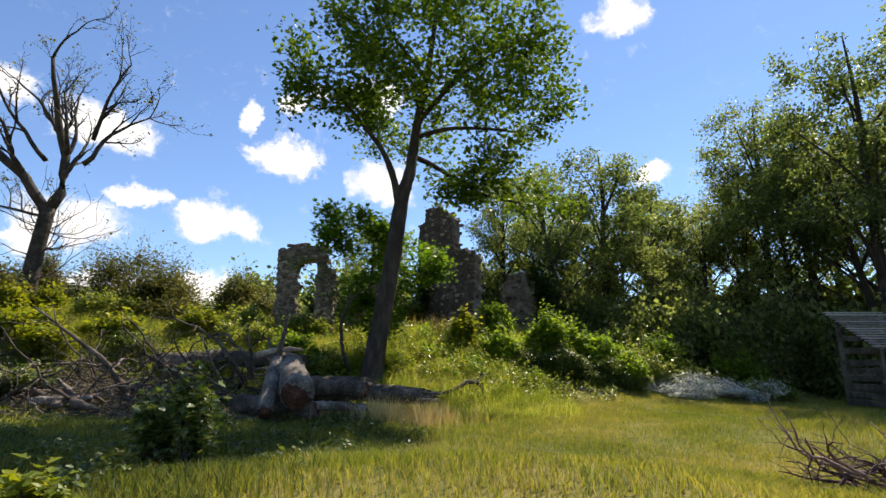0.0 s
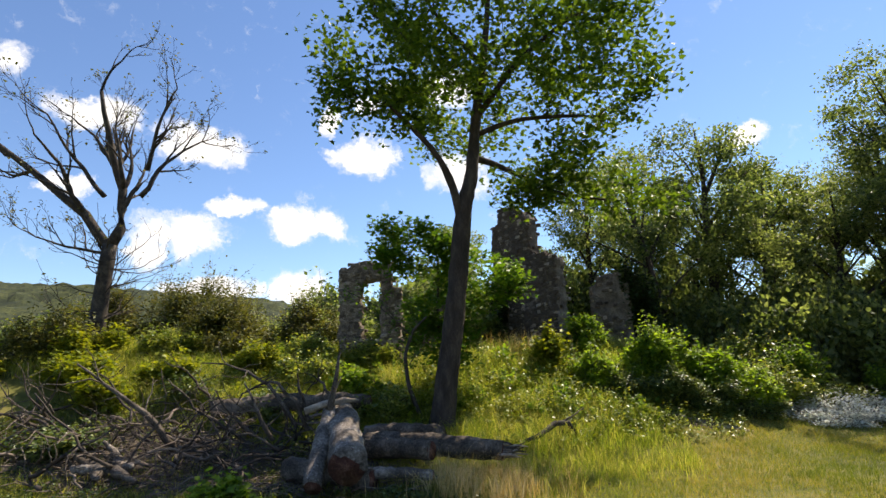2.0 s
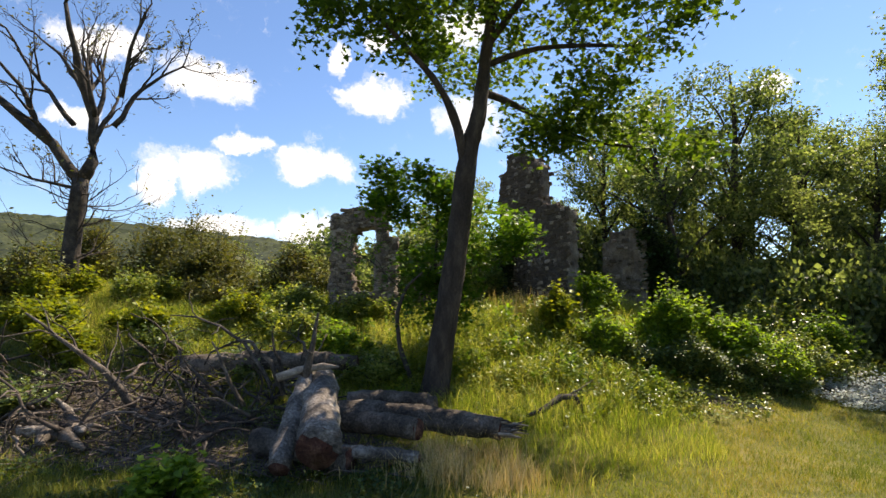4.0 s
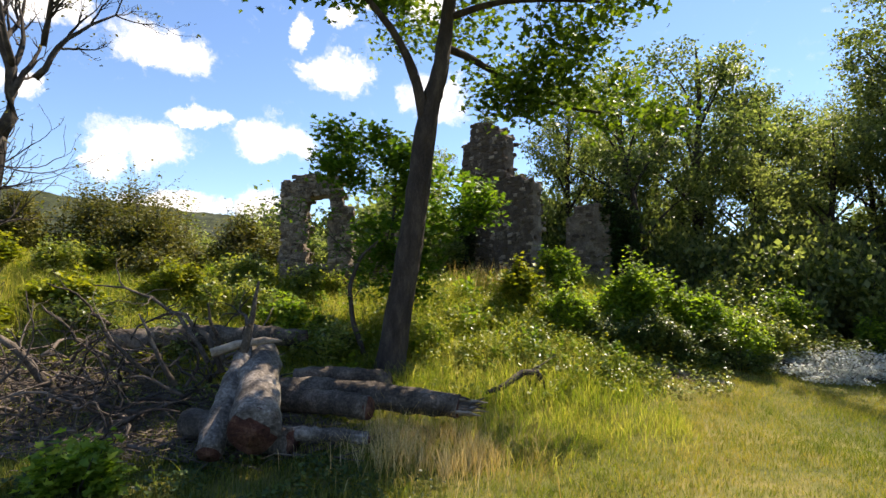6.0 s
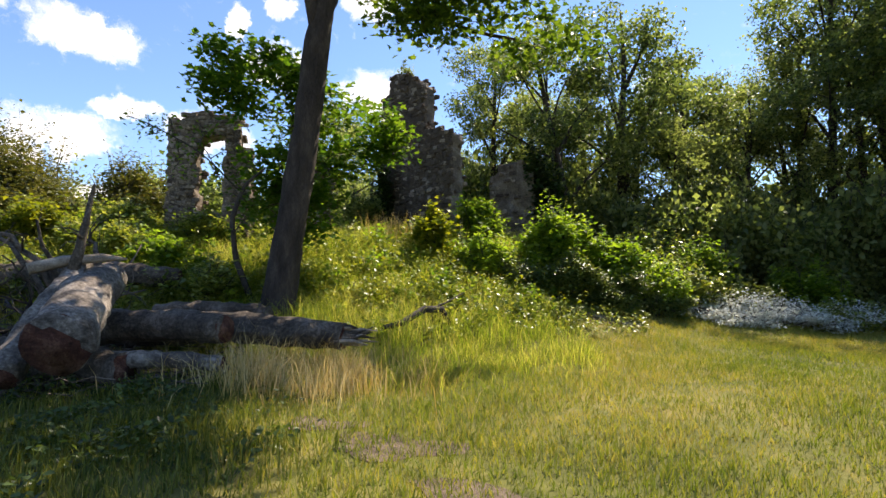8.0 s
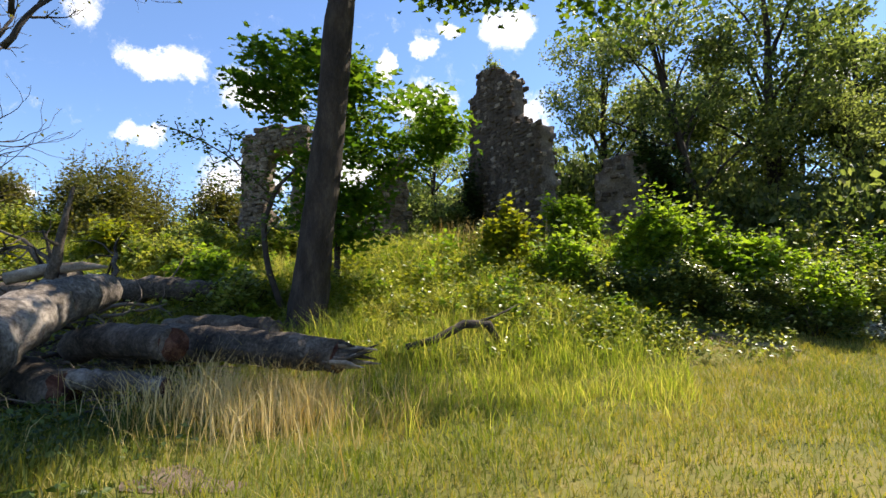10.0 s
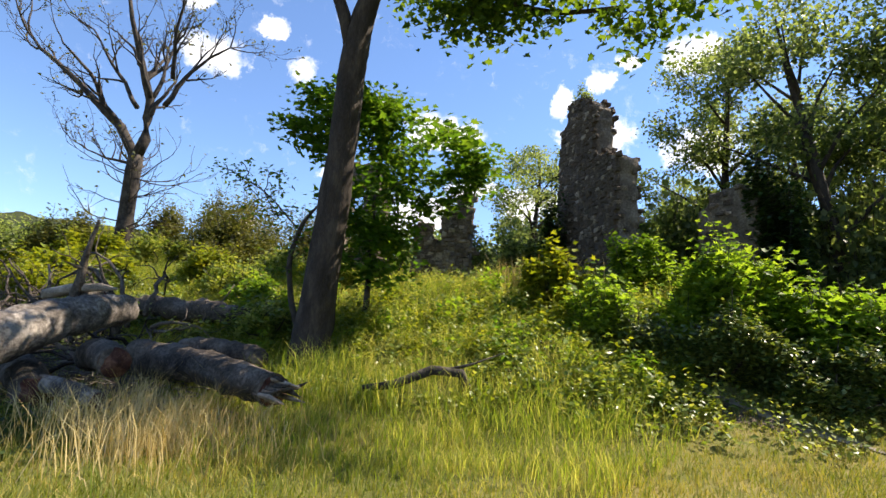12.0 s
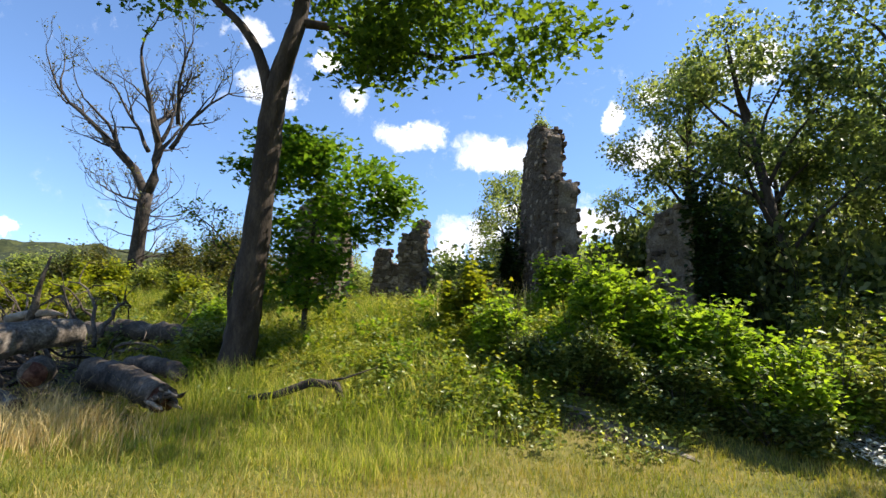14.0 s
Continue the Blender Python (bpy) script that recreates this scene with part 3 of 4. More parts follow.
# ---- woodland ----
def build_woods():
    kinds = []
    for k, (h, w, lean) in enumerate([(9.5, 2.9, 0.6), (8.0, 2.7, -0.6), (11.0, 3.2, 0.4), (7.0, 2.8, 0.3)]):
        trunk = [(0, 0, -0.1), (lean * 0.1, 0.05, h * 0.22), (lean * 0.5, 0.1, h * 0.5), (lean, 0, h * 0.8), (lean * 1.2, 0.1, h)]
        shape = random.Random(60 + k)
        limbs, blobs = [], []
        for n in range(12):
            f = 0.42 + 0.55 * (n + shape.random()) / 12
            a = n * 2.4 + shape.uniform(-0.5, 0.5)
            d = w * shape.uniform(0.35, 0.85) * math.sin(math.pi * min(1, (f - 0.15) / 0.9)) ** 0.6
            tip = (lean * f + math.cos(a) * d, math.sin(a) * d, h * f)
            root = max(0.24, f - 0.2)
            limbs.append(([(lean * root * 0.9, 0.06, h * root), (lean * f + math.cos(a) * d * 0.5, math.sin(a) * d * 0.5, h * (root * 0.45 + f * 0.55)), tip], 0.065 * (1.25 - f) + 0.02, 0.015))
            r = w * shape.uniform(0.27, 0.42)
            blobs.append((tip, (r, r, r * 0.72), 13))
        kinds.append(tree("woodland_tree", (0, 0, 0), "woodland tree with slender dark trunk and small leaves", trunk, [0.20, 0.15, 0.11, 0.07, 0.02], blobs, OVAL, M_WOODS, per=52, sigma=0.25,
                          size=0.12, seed=20 + k, limbs=limbs, skip=0.3, group="woodland edge", sides=8, flat=0.1))
    rng = random.Random(4)
    spots = [(4.55, 19.0, 1, 1.04, 0), (1.95, 20.2, 0, 0.85, 1), (6.9, 22.0, 1, 1.25, 2), (9.1, 22.6, 1, 1.08, 3), (11.2, 21.6, 3, 0.98, 0.4), (13.2, 22.0, 0, 1.0, 5), (14.4, 19.6, 2, 0.9, 0.7),
             (15.6, 16.6, 2, 1.0, 2.2), (16.8, 13.8, 0, 1.15, 1.4), (17.4, 18.8, 2, 1.1, 4), (3.4, 24, 3, 0.95, 2), (6.0, 25.5, 1, 1.05, 4), (10, 25.5, 0, 1.0, 1), (14.2, 24.2, 2, 0.85, 3.1),
             (18, 23, 2, 1.0, 5), (19.6, 16, 2, 1.1, 0.2), (18.4, 10.5, 0, 1.2, 2.7), (14.6, 14.9, 2, 1.2, 0.9), (17.5, 12.2, 2, 1.3, 2.9), (-0.2, 23.5, 3, 0.7, 2.2), (-4.0, 20.0, 3, 0.78, 1.5),
             (13.8, 21.0, 2, 1.12, 5.2), (15.8, 20.6, 0, 1.25, 2.0), (8.2, 20.6, 3, 0.8, 1.1), (5.2, 28, 0, 1.0, 3), (9, 29, 2, 0.95, 0), (14, 28, 2, 0.85, 1)]
    for n, (x, y, k, s, turn) in enumerate(spots):
        m = pose(x, y, high(x, y), rng.uniform(-5, 5), rng.uniform(-5, 5), math.degrees(turn))
        ob = copy_thing(kinds[k], m)
        ob.scale = (s, s, s)
    for ob in kinds:
        for o in (*ob.children_recursive, ob):
            bpy.data.objects.remove(o)
    under = bush("undergrowth_bush", (0, 0, 0), "dark shaded undergrowth at the wood's edge", (1.6, 1.2, 1.9), M_WOODS, 2500, 0.13, 31, group="undergrowth", lumps=11, flat=0.05)
    for n in range(72):
        f = n / 71
        x = -1.0 + f * 20 + rng.uniform(-0.5, 0.5)
        y = (17.2 if x < 11.5 else 17.2 - (x - 11.5) * 1.15) + rng.uniform(-0.3, 4.5)
        if x < 6.5:
            y += 2.7
        ob = copy_thing(under, pose(x, y, high(x, y) - 0.05, 0, 0, rng.uniform(0, 360)))
        s = rng.uniform(0.8, 1.3)
        ob.scale = (s, s, s * rng.uniform(0.8, 1.4))
    for n in range(20):
        a = radians(-22 + n * 4.6)
        x, y = math.sin(a) * rng.uniform(27, 31), math.cos(a) * rng.uniform(27, 31)
        ob = copy_thing(under, pose(x, y, high(x, y) - 0.1, 0, 0, rng.uniform(0, 360)))
        s = rng.uniform(1.8, 2.5)
        ob.scale = (s, s, s * 0.9)
    for o in (*under.children_recursive, under):
        bpy.data.objects.remove(o)


build_woods()


# ---- ruins ----
def stone_meshes():
    rng = random.Random(9)
    out = []
    for k in range(7):
        bm = bmesh.new()
        bmesh.ops.create_cube(bm, size=1.0)
        for v in bm.verts:
            v.co += Vector((rng.uniform(-0.14, 0.14), rng.uniform(-0.14, 0.14), rng.uniform(-0.14, 0.14)))
        bmesh.ops.bevel(bm, geom=list(bm.edges), offset=0.13, segments=1, affect="EDGES")
        me = bpy.data.meshes.new("stone")
        bm.to_mesh(me)
        bm.free()
        me.materials.append(M_STONE)
        out.append(me)
    return out


STONES = stone_meshes()


def rubble_wall(name, place, turn, label, columns, thick, seed, gap=(), stone=(0.18, 0.11), limit=300, rest_limit=1500):
    """A ruined rubble wall. columns: (x, width, bottom, top) slices; gap: (x0, x1, z0, z1) left open. Core of mortar with stones set in both faces."""
    rng = random.Random(seed)
    ob = thing(name, place, label, "ruin")
    ob.rotation_euler = (0, 0, radians(turn))
    bm = bmesh.new()
    spots = []
    for x, w, z0, z1 in columns:
        cuts = [(z0, z1)]
        for gx0, gx1, gz0, gz1 in gap:
            if gx0 < x + w / 2 < gx1:
                cuts = [c for a, b in cuts for c in ((a, min(b, gz0)), (max(a, gz1), b)) if c[1] - c[0] > 0.05]
        for a, b in cuts:
            steps = max(1, int((b - a) / 0.3))
            for s in range(steps):
                za, zb = a + (b - a) * s / steps, a + (b - a) * (s + 1) / steps
                t = thick * (1 - 0.25 * za / max(z1, 1)) * rng.uniform(0.9, 1.05)
                m = Matrix.Translation((x + w / 2 + rng.uniform(-0.03, 0.03), rng.uniform(-0.02, 0.02), (za + zb) / 2)) @ Matrix.Diagonal((w * 1.08, t * 0.92, (zb - za) * 1.06, 1))
                made = bmesh.ops.create_cube(bm, size=1.0, matrix=m)["verts"]
                for v in made:
                    v.co += Vector((rng.uniform(-0.04, 0.04), rng.uniform(-0.05, 0.05), rng.uniform(-0.04, 0.04)))
            z = a + rng.uniform(0, 0.08)
            while z < b:
                px = x + rng.uniform(0, 0.1)
                while px < x + w:
                    sw = stone[0] * rng.uniform(0.6, 1.3)
                    for face in (-1, -1, -1, 1) if rng.random() < 0.4 else (-1,):
                        spots.append((px + sw / 2, face * thick * 0.46 * (1 - 0.25 * z / max(z1, 1)), z, sw, stone[1] * rng.uniform(0.7, 1.25)))
                    px += sw
                z += stone[1]
            for k in range(4):
                spots.append((x + w * rng.random(), rng.uniform(-0.4, 0.4) * thick * 0.7, b - 0.02, stone[0] * rng.uniform(0.6, 1.1), stone[1]))
        for side in (x, x + w):
            for k in range(int((z1 - z0) / 0.35)):
                sz = z0 + k * 0.35 + rng.uniform(0, 0.3)
                if any(g[0] - 0.05 < side < g[1] + 0.05 and g[2] - 0.1 < sz < g[3] for g in gap):
                    continue
                spots.append((side, rng.uniform(-0.35, 0.35) * thick, sz, stone[0] * 0.8, stone[1]))
    bm.normal_update()
    core = part("core", bm, M_MORTAR, ob)
    fuse = core.modifiers.new("fuse", "REMESH")
    fuse.mode, fuse.voxel_size = "VOXEL", 0.06
    rng.shuffle(spots)
    verts, tris, rest = [], [], spots[limit:limit + rest_limit]
    for x, y, z, sw, sh in rest:
        me = rng.choice(STONES)
        m = pose(x, y, z + sh / 2, rng.uniform(-6, 6), rng.uniform(-9, 9), rng.uniform(-6, 6)) @ Matrix.Diagonal((sw * 0.97, 0.11, sh * 0.97, 1))
        k = len(verts)
        verts += [m @ v.co for v in me.vertices]
        tris += [[i + k for i in p.vertices] for p in me.polygons]
    if rest:
        tagged(mesh_object("rubble", verts, tris, M_STONE, ob), kind="stuff")
    for x, y, z, sw, sh in spots[:limit]:
        st = new("stone", rng.choice(STONES))
        st.parent = ob
        st.matrix_basis = pose(x, y, z + sh / 2, rng.uniform(-6, 6), rng.uniform(-9, 9), rng.uniform(-6, 6)) @ Matrix.Diagonal((sw * 0.97, 0.12, sh * 0.97, 1))
    return ob


def build_ruins():
    # tall tower stump, its long face turned away to the far side
    z = 2.0
    rubble_wall("tower_ruin", (-0.35, 16.6, z), -38, "tall ruined rubble stone tower wall with stepped top",
                [(-1.5, 0.4, 0, 4.9), (-1.1, 0.35, 0, 5.45), (-0.75, 0.35, 0, 5.5), (-0.4, 0.3, 0, 5.3), (-0.1, 0.25, 0, 5.2), (0.15, 0.25, 0, 4.95), (0.4, 0.25, 0, 3.55), (0.65, 0.45, 0, 3.5), (1.1, 0.4, 0, 3.3)], 0.75, 3, rest_limit=3600)
    rubble_wall("arch_ruin", (-5.7, 12.6, 1.9), 8, "ruined stone wall with a tall window opening", [(0, 0.32, 0, 3.0), (0.32, 0.33, 0, 3.12), (0.65, 0.33, 0, 3.16), (0.98, 0.33, 0, 3.1), (1.31, 0.3, 0, 3.1), (1.6, 0.3, 0, 2.3)],
                0.55, 5, gap=[(0.62, 1.34, 0.75, 2.6)], stone=(0.16, 0.10))
    rubble_wall("wall_ruin", (-3.6, 13.7, 1.9), 25, "low broken stone wall with an upright remnant", [(0, 0.35, 0, 1.8), (0.35, 0.35, 0, 1.35), (0.7, 0.35, 0, 2.2), (1.05, 0.3, 0, 2.5)], 0.5, 6, limit=130)
    rubble_wall("gable_ruin", (1.85, 18.0, 1.9), -28, "ruined gable wall half covered with ivy", [(0, 0.3, 0, 2.6), (0.3, 0.4, 0, 2.95), (0.7, 0.4, 0, 2.95), (1.1, 0.4, 0, 2.6)], 0.6, 7, limit=60, rest_limit=0)
    bush("wall_plant", (-0.85, 16.95, 7.35), "small leafy plant growing on the tower's top", (0.25, 0.25, 0.45), M_WOODS, 60, 0.06, 43, category="plant", lumps=4, stems=3)
    bush("ivy_mass", (3.35, 17.2, 2.0), "dark ivy climbing over the gable wall", (0.75, 0.5, 2.9), M_IVY, 2600, 0.11, 41, category="ivy")
    bush("ivy_mass", (-1.5, 16.6, 2.0), "dark ivy climbing the foot of the tower", (0.35, 0.35, 2.3), M_IVY, 1000, 0.10, 42, category="ivy")


build_ruins()


# ---- bushes ----
def on(x, y, dz=-0.03):
    return (x, y, high(x, y) + dz)


def build_bushes():
    bush("broadleaf_bush", on(3.15, 13.0), "large broadleaf bush with bright sunlit leaves", (1.05, 0.8, 1.4), M_BUSH, 4800, 0.078, 51, LOBED, lumps=14)
    bush("broadleaf_bush", on(4.2, 13.2), "large broadleaf bush with bright sunlit leaves", (1.05, 0.85, 1.2), M_BUSH, 5200, 0.076, 52, LOBED, lumps=14)
    bush("low_bush", on(5.45, 13.35), "low spreading bush with fine green leaves", (0.95, 0.75, 0.95), M_BUSH, 2800, 0.07, 53, lumps=12)
    bush("low_bush", on(3.3, 12.3), "low dark bramble bush at the lawn's edge", (1.0, 0.6, 0.75), M_BRAMBLE, 3200, 0.06, 54)
    bush("low_bush", on(1.6, 12.3), "low leafy bush on the mound", (0.6, 0.5, 0.7), M_BUSH, 1000, 0.08, 55)
    bush("tall_weed", on(0.55, 12.9), "tall leafy weeds on the mound", (0.55, 0.5, 0.9), M_LIME, 800, 0.10, 56, LOBED)
    bush("round_shrub", on(7.0, 15.2), "round green shrub before the dark wood", (0.9, 0.8, 1.35), M_BUSH, 1800, 0.09, 57)
    bush("round_shrub", on(9.7, 15.0), "round green shrub before the dark wood", (0.8, 0.7, 1.2), M_BUSH, 1600, 0.09, 58)
    bush("blossom_bush", on(7.0, 13.8), "low bush covered with small white blossoms", (1.2, 0.8, 0.55), M_FLOWER, 2400, 0.05, 59)
    bush("blossom_bush", on(8.4, 14.0), "low bush covered with small white blossoms", (1.2, 0.8, 0.5), M_FLOWER, 1600, 0.05, 60)
    bush("blossom_bush", on(9.6, 13.7), "low bush covered with small white blossoms", (1.1, 0.7, 0.5), M_FLOWER, 1100, 0.05, 88)
    bush("blossom_bush", on(7.8, 13.2), "low spreading bush covered with small white blossoms", (1.5, 0.55, 0.42), M_FLOWER, 2200, 0.05, 188)
    bush("low_bush", on(7.6, 14.3), "low green bush among white blossom", (1.8, 0.7, 0.6), M_HERB, 2200, 0.07, 61)
    bush("low_bush", on(9.8, 13.9), "low green bush at the shaded wood edge", (1.3, 0.7, 0.6), M_HERB, 1600, 0.07, 62)
    bush("low_bush", on(4.5, 12.5), "low dark bramble bush at the lawn's edge", (0.9, 0.5, 0.7), M_BRAMBLE, 2600, 0.06, 81)
    bush("low_bush", on(5.5, 12.95), "low dark bramble bush at the lawn's edge", (0.9, 0.4, 0.5), M_BRAMBLE, 1800, 0.06, 87)
    bush("low_bush", on(2.2, 12.1), "low dark bramble bush at the lawn's edge", (0.7, 0.5, 0.55), M_BRAMBLE, 1800, 0.06, 82)
    bush("low_bush", on(6.3, 14.2), "low spreading bush with fine green leaves", (1.1, 0.9, 1.1), M_HERB, 2400, 0.08, 77, lumps=12)
    bush("low_bush", on(6.0, 15.6), "leafy green bush at the lawn's edge", (1.2, 0.9, 1.4), M_HERB, 2400, 0.08, 78, lumps=12)
    bush("elder_bush", on(1.4, 14.6), "pale green bush beside the tower", (0.8, 0.6, 1.0), M_BUSH, 1400, 0.09, 79)
    bush("elder_bush", on(-2.2, 16.0), "airy green bush behind the mound", (0.9, 0.8, 1.5), M_WOODS, 1500, 0.09, 80)
    bush("hawthorn_bush", on(-11.6, 13.6), "broad hawthorn bush with brownish olive leaves", (2.5, 1.6, 2.5), M_OLIVE, 5600, 0.09, 63, lumps=22)
    bush("hawthorn_bush", on(-14.6, 12.4), "broad hawthorn bush with brownish olive leaves", (1.8, 1.4, 1.9), M_OLIVE, 3000, 0.09, 64, lumps=14)
    bush("hawthorn_bush", on(-9.6, 12.3), "broad hawthorn bush with brownish olive leaves", (1.7, 1.2, 1.75), M_OLIVE, 3400, 0.085, 163, lumps=16)
    bush("hawthorn_bush", on(-13.0, 9.0), "low hawthorn bush with brownish olive leaves", (1.5, 1.1, 1.3), M_OLIVE, 2400, 0.085, 164, lumps=14)
    bush("hawthorn_bush", on(-7.4, 13.4), "dark hawthorn bush behind the ruined window", (1.3, 1.0, 1.6), M_OLIVE, 2400, 0.085, 165, lumps=14)
    bush("far_bush", on(-9.2, 17.2), "dark green bush behind the ruins", (1.8, 1.4, 2.1), M_WOODS, 2600, 0.12, 65)
    bush("far_bush", on(-12.4, 18.4), "dark green bush behind the ruins", (2.2, 1.5, 1.9), M_WOODS, 2600, 0.12, 66)
    bush("far_bush", on(-6.6, 17.6), "dark green bush behind the ruins", (1.7, 1.3, 1.9), M_WOODS, 2400, 0.12, 67)
    bush("far_bush", on(-4.2, 18.2), "dark green bush behind the ruins", (1.5, 1.3, 2.0), M_WOODS, 2200, 0.12, 68)
    bush("far_bush", on(-18, 15.5), "dark green bush behind the dead tree", (2.6, 1.6, 1.8), M_WOODS, 2800, 0.12, 69)
    bush("far_bush", on(-20, 9.5), "dark green bush behind the dead tree", (2.6, 2.0, 1.6), M_WOODS, 2800, 0.12, 70)
    bush("far_bush", on(-16.5, 12), "green bush behind the dead tree", (2.0, 1.6, 1.2), M_HERB, 2200, 0.1, 71)
    bush("young_robinia", on(-10.6, 8.2), "bright yellow-green young leaves of a low shrub", (1.3, 0.7, 0.7), M_LIME, 1100, 0.10, 72, LOBED)
    bush("young_robinia", on(-8.6, 8.9), "bright yellow-green young leaves of a low shrub", (0.9, 0.6, 0.6), M_LIME, 800, 0.10, 73, LOBED)
    bush("young_robinia", on(-13.4, 7.0), "bright yellow-green young leaves of a low shrub", (1.5, 1.0, 1.0), M_LIME, 1800, 0.10, 83, LOBED)
    bush("far_bush", on(-17.5, 5.5), "green bush behind the dead tree", (2.2, 1.8, 1.3), M_HERB, 2200, 0.11, 84)
    bush("far_bush", on(-23, 4.5), "dark green bush behind the dead tree", (3.0, 2.0, 1.7), M_WOODS, 2600, 0.13, 85)
    bush("far_bush", on(-24, 11.5), "dark green bush behind the dead tree", (3.4, 2.2, 1.9), M_WOODS, 2800, 0.13, 86)
    bush("foreground_plant", on(-1.5, 1.2), "leafy dark green plant in the shaded meadow", (0.5, 0.45, 0.72), M_BRAMBLE, 230, 0.075, 74, LOBED, "plant")
    bush("foreground_plant", on(-1.2, -0.9), "low sprig with yellow-green lobed leaves in the grass", (0.16, 0.12, 0.24), M_LIME, 10, 0.075, 174, LOBED, "plant", lumps=3, stems=3)
    bush("foreground_plant", on(-3.6, 4.6), "leafy green plant in the shaded meadow", (0.5, 0.4, 0.45), M_BUSH, 300, 0.09, 75, LOBED, "plant")
    bush("low_bush", on(-2.9, 9.5), "dark leafy bush behind the leaning maple", (0.7, 0.6, 0.6), M_HERB, 900, 0.08, 76)

    for k, (x, y, w, h, mat, label) in enumerate([
            (-4.0, 10.0, 0.7, 0.7, M_BUSH, "low leafy bush behind the log pile"), (-5.6, 10.4, 0.9, 0.75, M_HERB, "green weeds and bush on the mound's edge"),
            (-7.2, 10.3, 1.0, 0.7, M_LIME, "bright yellow-green low shrub on the mound"), (-6.3, 12.0, 0.9, 0.7, M_HERB, "green weeds and bush on the mound's edge"),
            (-8.7, 11.4, 1.1, 0.85, M_OLIVE, "low olive-brown bush before the hawthorns"), (-4.6, 12.2, 0.8, 0.6, M_HERB, "green weeds and bush on the mound's edge"),
            (-10.2, 10.4, 1.0, 0.8, M_HERB, "green bush beside the dead tree"), (-11.6, 9.3, 1.1, 0.8, M_LIME, "bright yellow-green low shrub beside the dead tree"),
            (-9.3, 7.6, 0.9, 0.7, M_LIME, "bright yellow-green low shrub behind the brush"), (-7.6, 8.6, 0.8, 0.6, M_BRAMBLE, "dark bramble behind the brush pile"),
            (-5.6, 8.7, 0.7, 0.5, M_BRAMBLE, "dark bramble behind the brush pile"), (-8.6, 6.2, 1.0, 0.5, M_BRAMBLE, "dark bramble among the brush")]):
        bush("low_bush", on(x, y), label, (w, w * 0.75, h), mat, int(1500 * w), 0.075, 90 + k, LOBED if mat in (M_LIME, M_BUSH) else OVAL, lumps=11)


build_bushes()


# ---- fallen timber ----
def log(name, a, b, r0, r1, label, mat, seed, bend=0.05, cut="start", rough=0.04, splinter=False):
    rng = np.random.default_rng(seed)
    a, b = np.array(a, float), np.array(b, float)
    ob = thing(name, a, label, "log")
    f = np.linspace(0, 1, 18)
    line = (b - a) * f[:, None]
    line[:, 2] += bend * np.sin(np.pi * f)
    line[1:-1] += rng.normal(0, bend * 0.2, (16, 3))
    rad = np.interp(f, (0, 1), (r0, r1)) * (1 + rng.normal(0, 0.03, 18))
    store = ([], [])
    sweep(store, line, rad, 20, rough, rng)
    body = quick_mesh("trunk", store[0], store[1], mat, ob)
    body.data.shade_smooth()
    axis = (b - a) / np.linalg.norm(b - a)
    for which in ("start", "end"):
        if which not in cut:
            continue
        at, r, sign = (line[0], rad[0], -1) if which == "start" else (line[-1], rad[-1], 1)
        st = ([], [])
        for k in range(3 if not splinter else 1):
            sweep(st, [at - axis * sign * 0.02, at + axis * sign * (0.012 + 0.01 * k)], [r * (0.93 - 0.3 * k)] * 2, 18, 0.05, rng)
        quick_mesh("cut_face", st[0], st[1], M_CUT, ob, ).name = "cut_face"
        if splinter:
            for k in range(14):
                ang, q = rng.uniform(0, 6.28), rng.uniform(0.2, 0.9) * r
                u = np.cross(axis, (0, 0, 1.0))
                u /= np.linalg.norm(u)
                v = np.cross(axis, u)
                p = at + (math.cos(ang) * u + math.sin(ang) * v) * q
                st = ([], [])
                length = rng.uniform(0.15, 0.5)
                sweep(st, [p - axis * sign * 0.1, p + axis * sign * length * 0.5, p + axis * sign * length + rng.normal(0, 0.05, 3)], [0.035, 0.028, 0.006], 5, 0.15, rng)
                quick_mesh("splinter", st[0], st[1], M_SPLINTER if k % 2 else M_LOGDARK, ob)
    return ob


def crooked(rng, start, way, length, radius, kinks=7, wander=0.25):
    pts, p, d = [np.array(start, float)], np.array(start, float), np.array(way, float) / np.linalg.norm(way)
    for k in range(kinks):
        d = d + rng.normal(0, wander, 3)
        d /= np.linalg.norm(d)
        p = p + d * length / kinks
        pts.append(p.copy())
    return pts, np.linspace(radius, radius * 0.25, kinks + 1)


def dead_branch(name, parent, start, way, length, radius, seed, twigs=4, wander=0.25, mat=None):
    rng = np.random.default_rng(seed)
    store = ([], [])
    pts, rad = crooked(rng, start, way, length, radius, 8, wander)
    sweep(store, pts, rad, 7, 0.06, rng)
    bough = quick_mesh(name, store[0], store[1], mat or M_BRUSH, parent)
    for k in range(twigs):
        i = int(rng.integers(2, 8))
        w = np.array(way, float) / np.linalg.norm(way) + rng.normal(0, 0.8, 3)
        q, r = crooked(rng, pts[i], w, length * rng.uniform(0.2, 0.5), rad[i] * 0.6, 5, 0.35)
        store = ([], [])
        sweep(store, q, r, 5, 0.05, rng)
        quick_mesh("twig", store[0], store[1], mat or M_BRUSH, bough)
    return bough


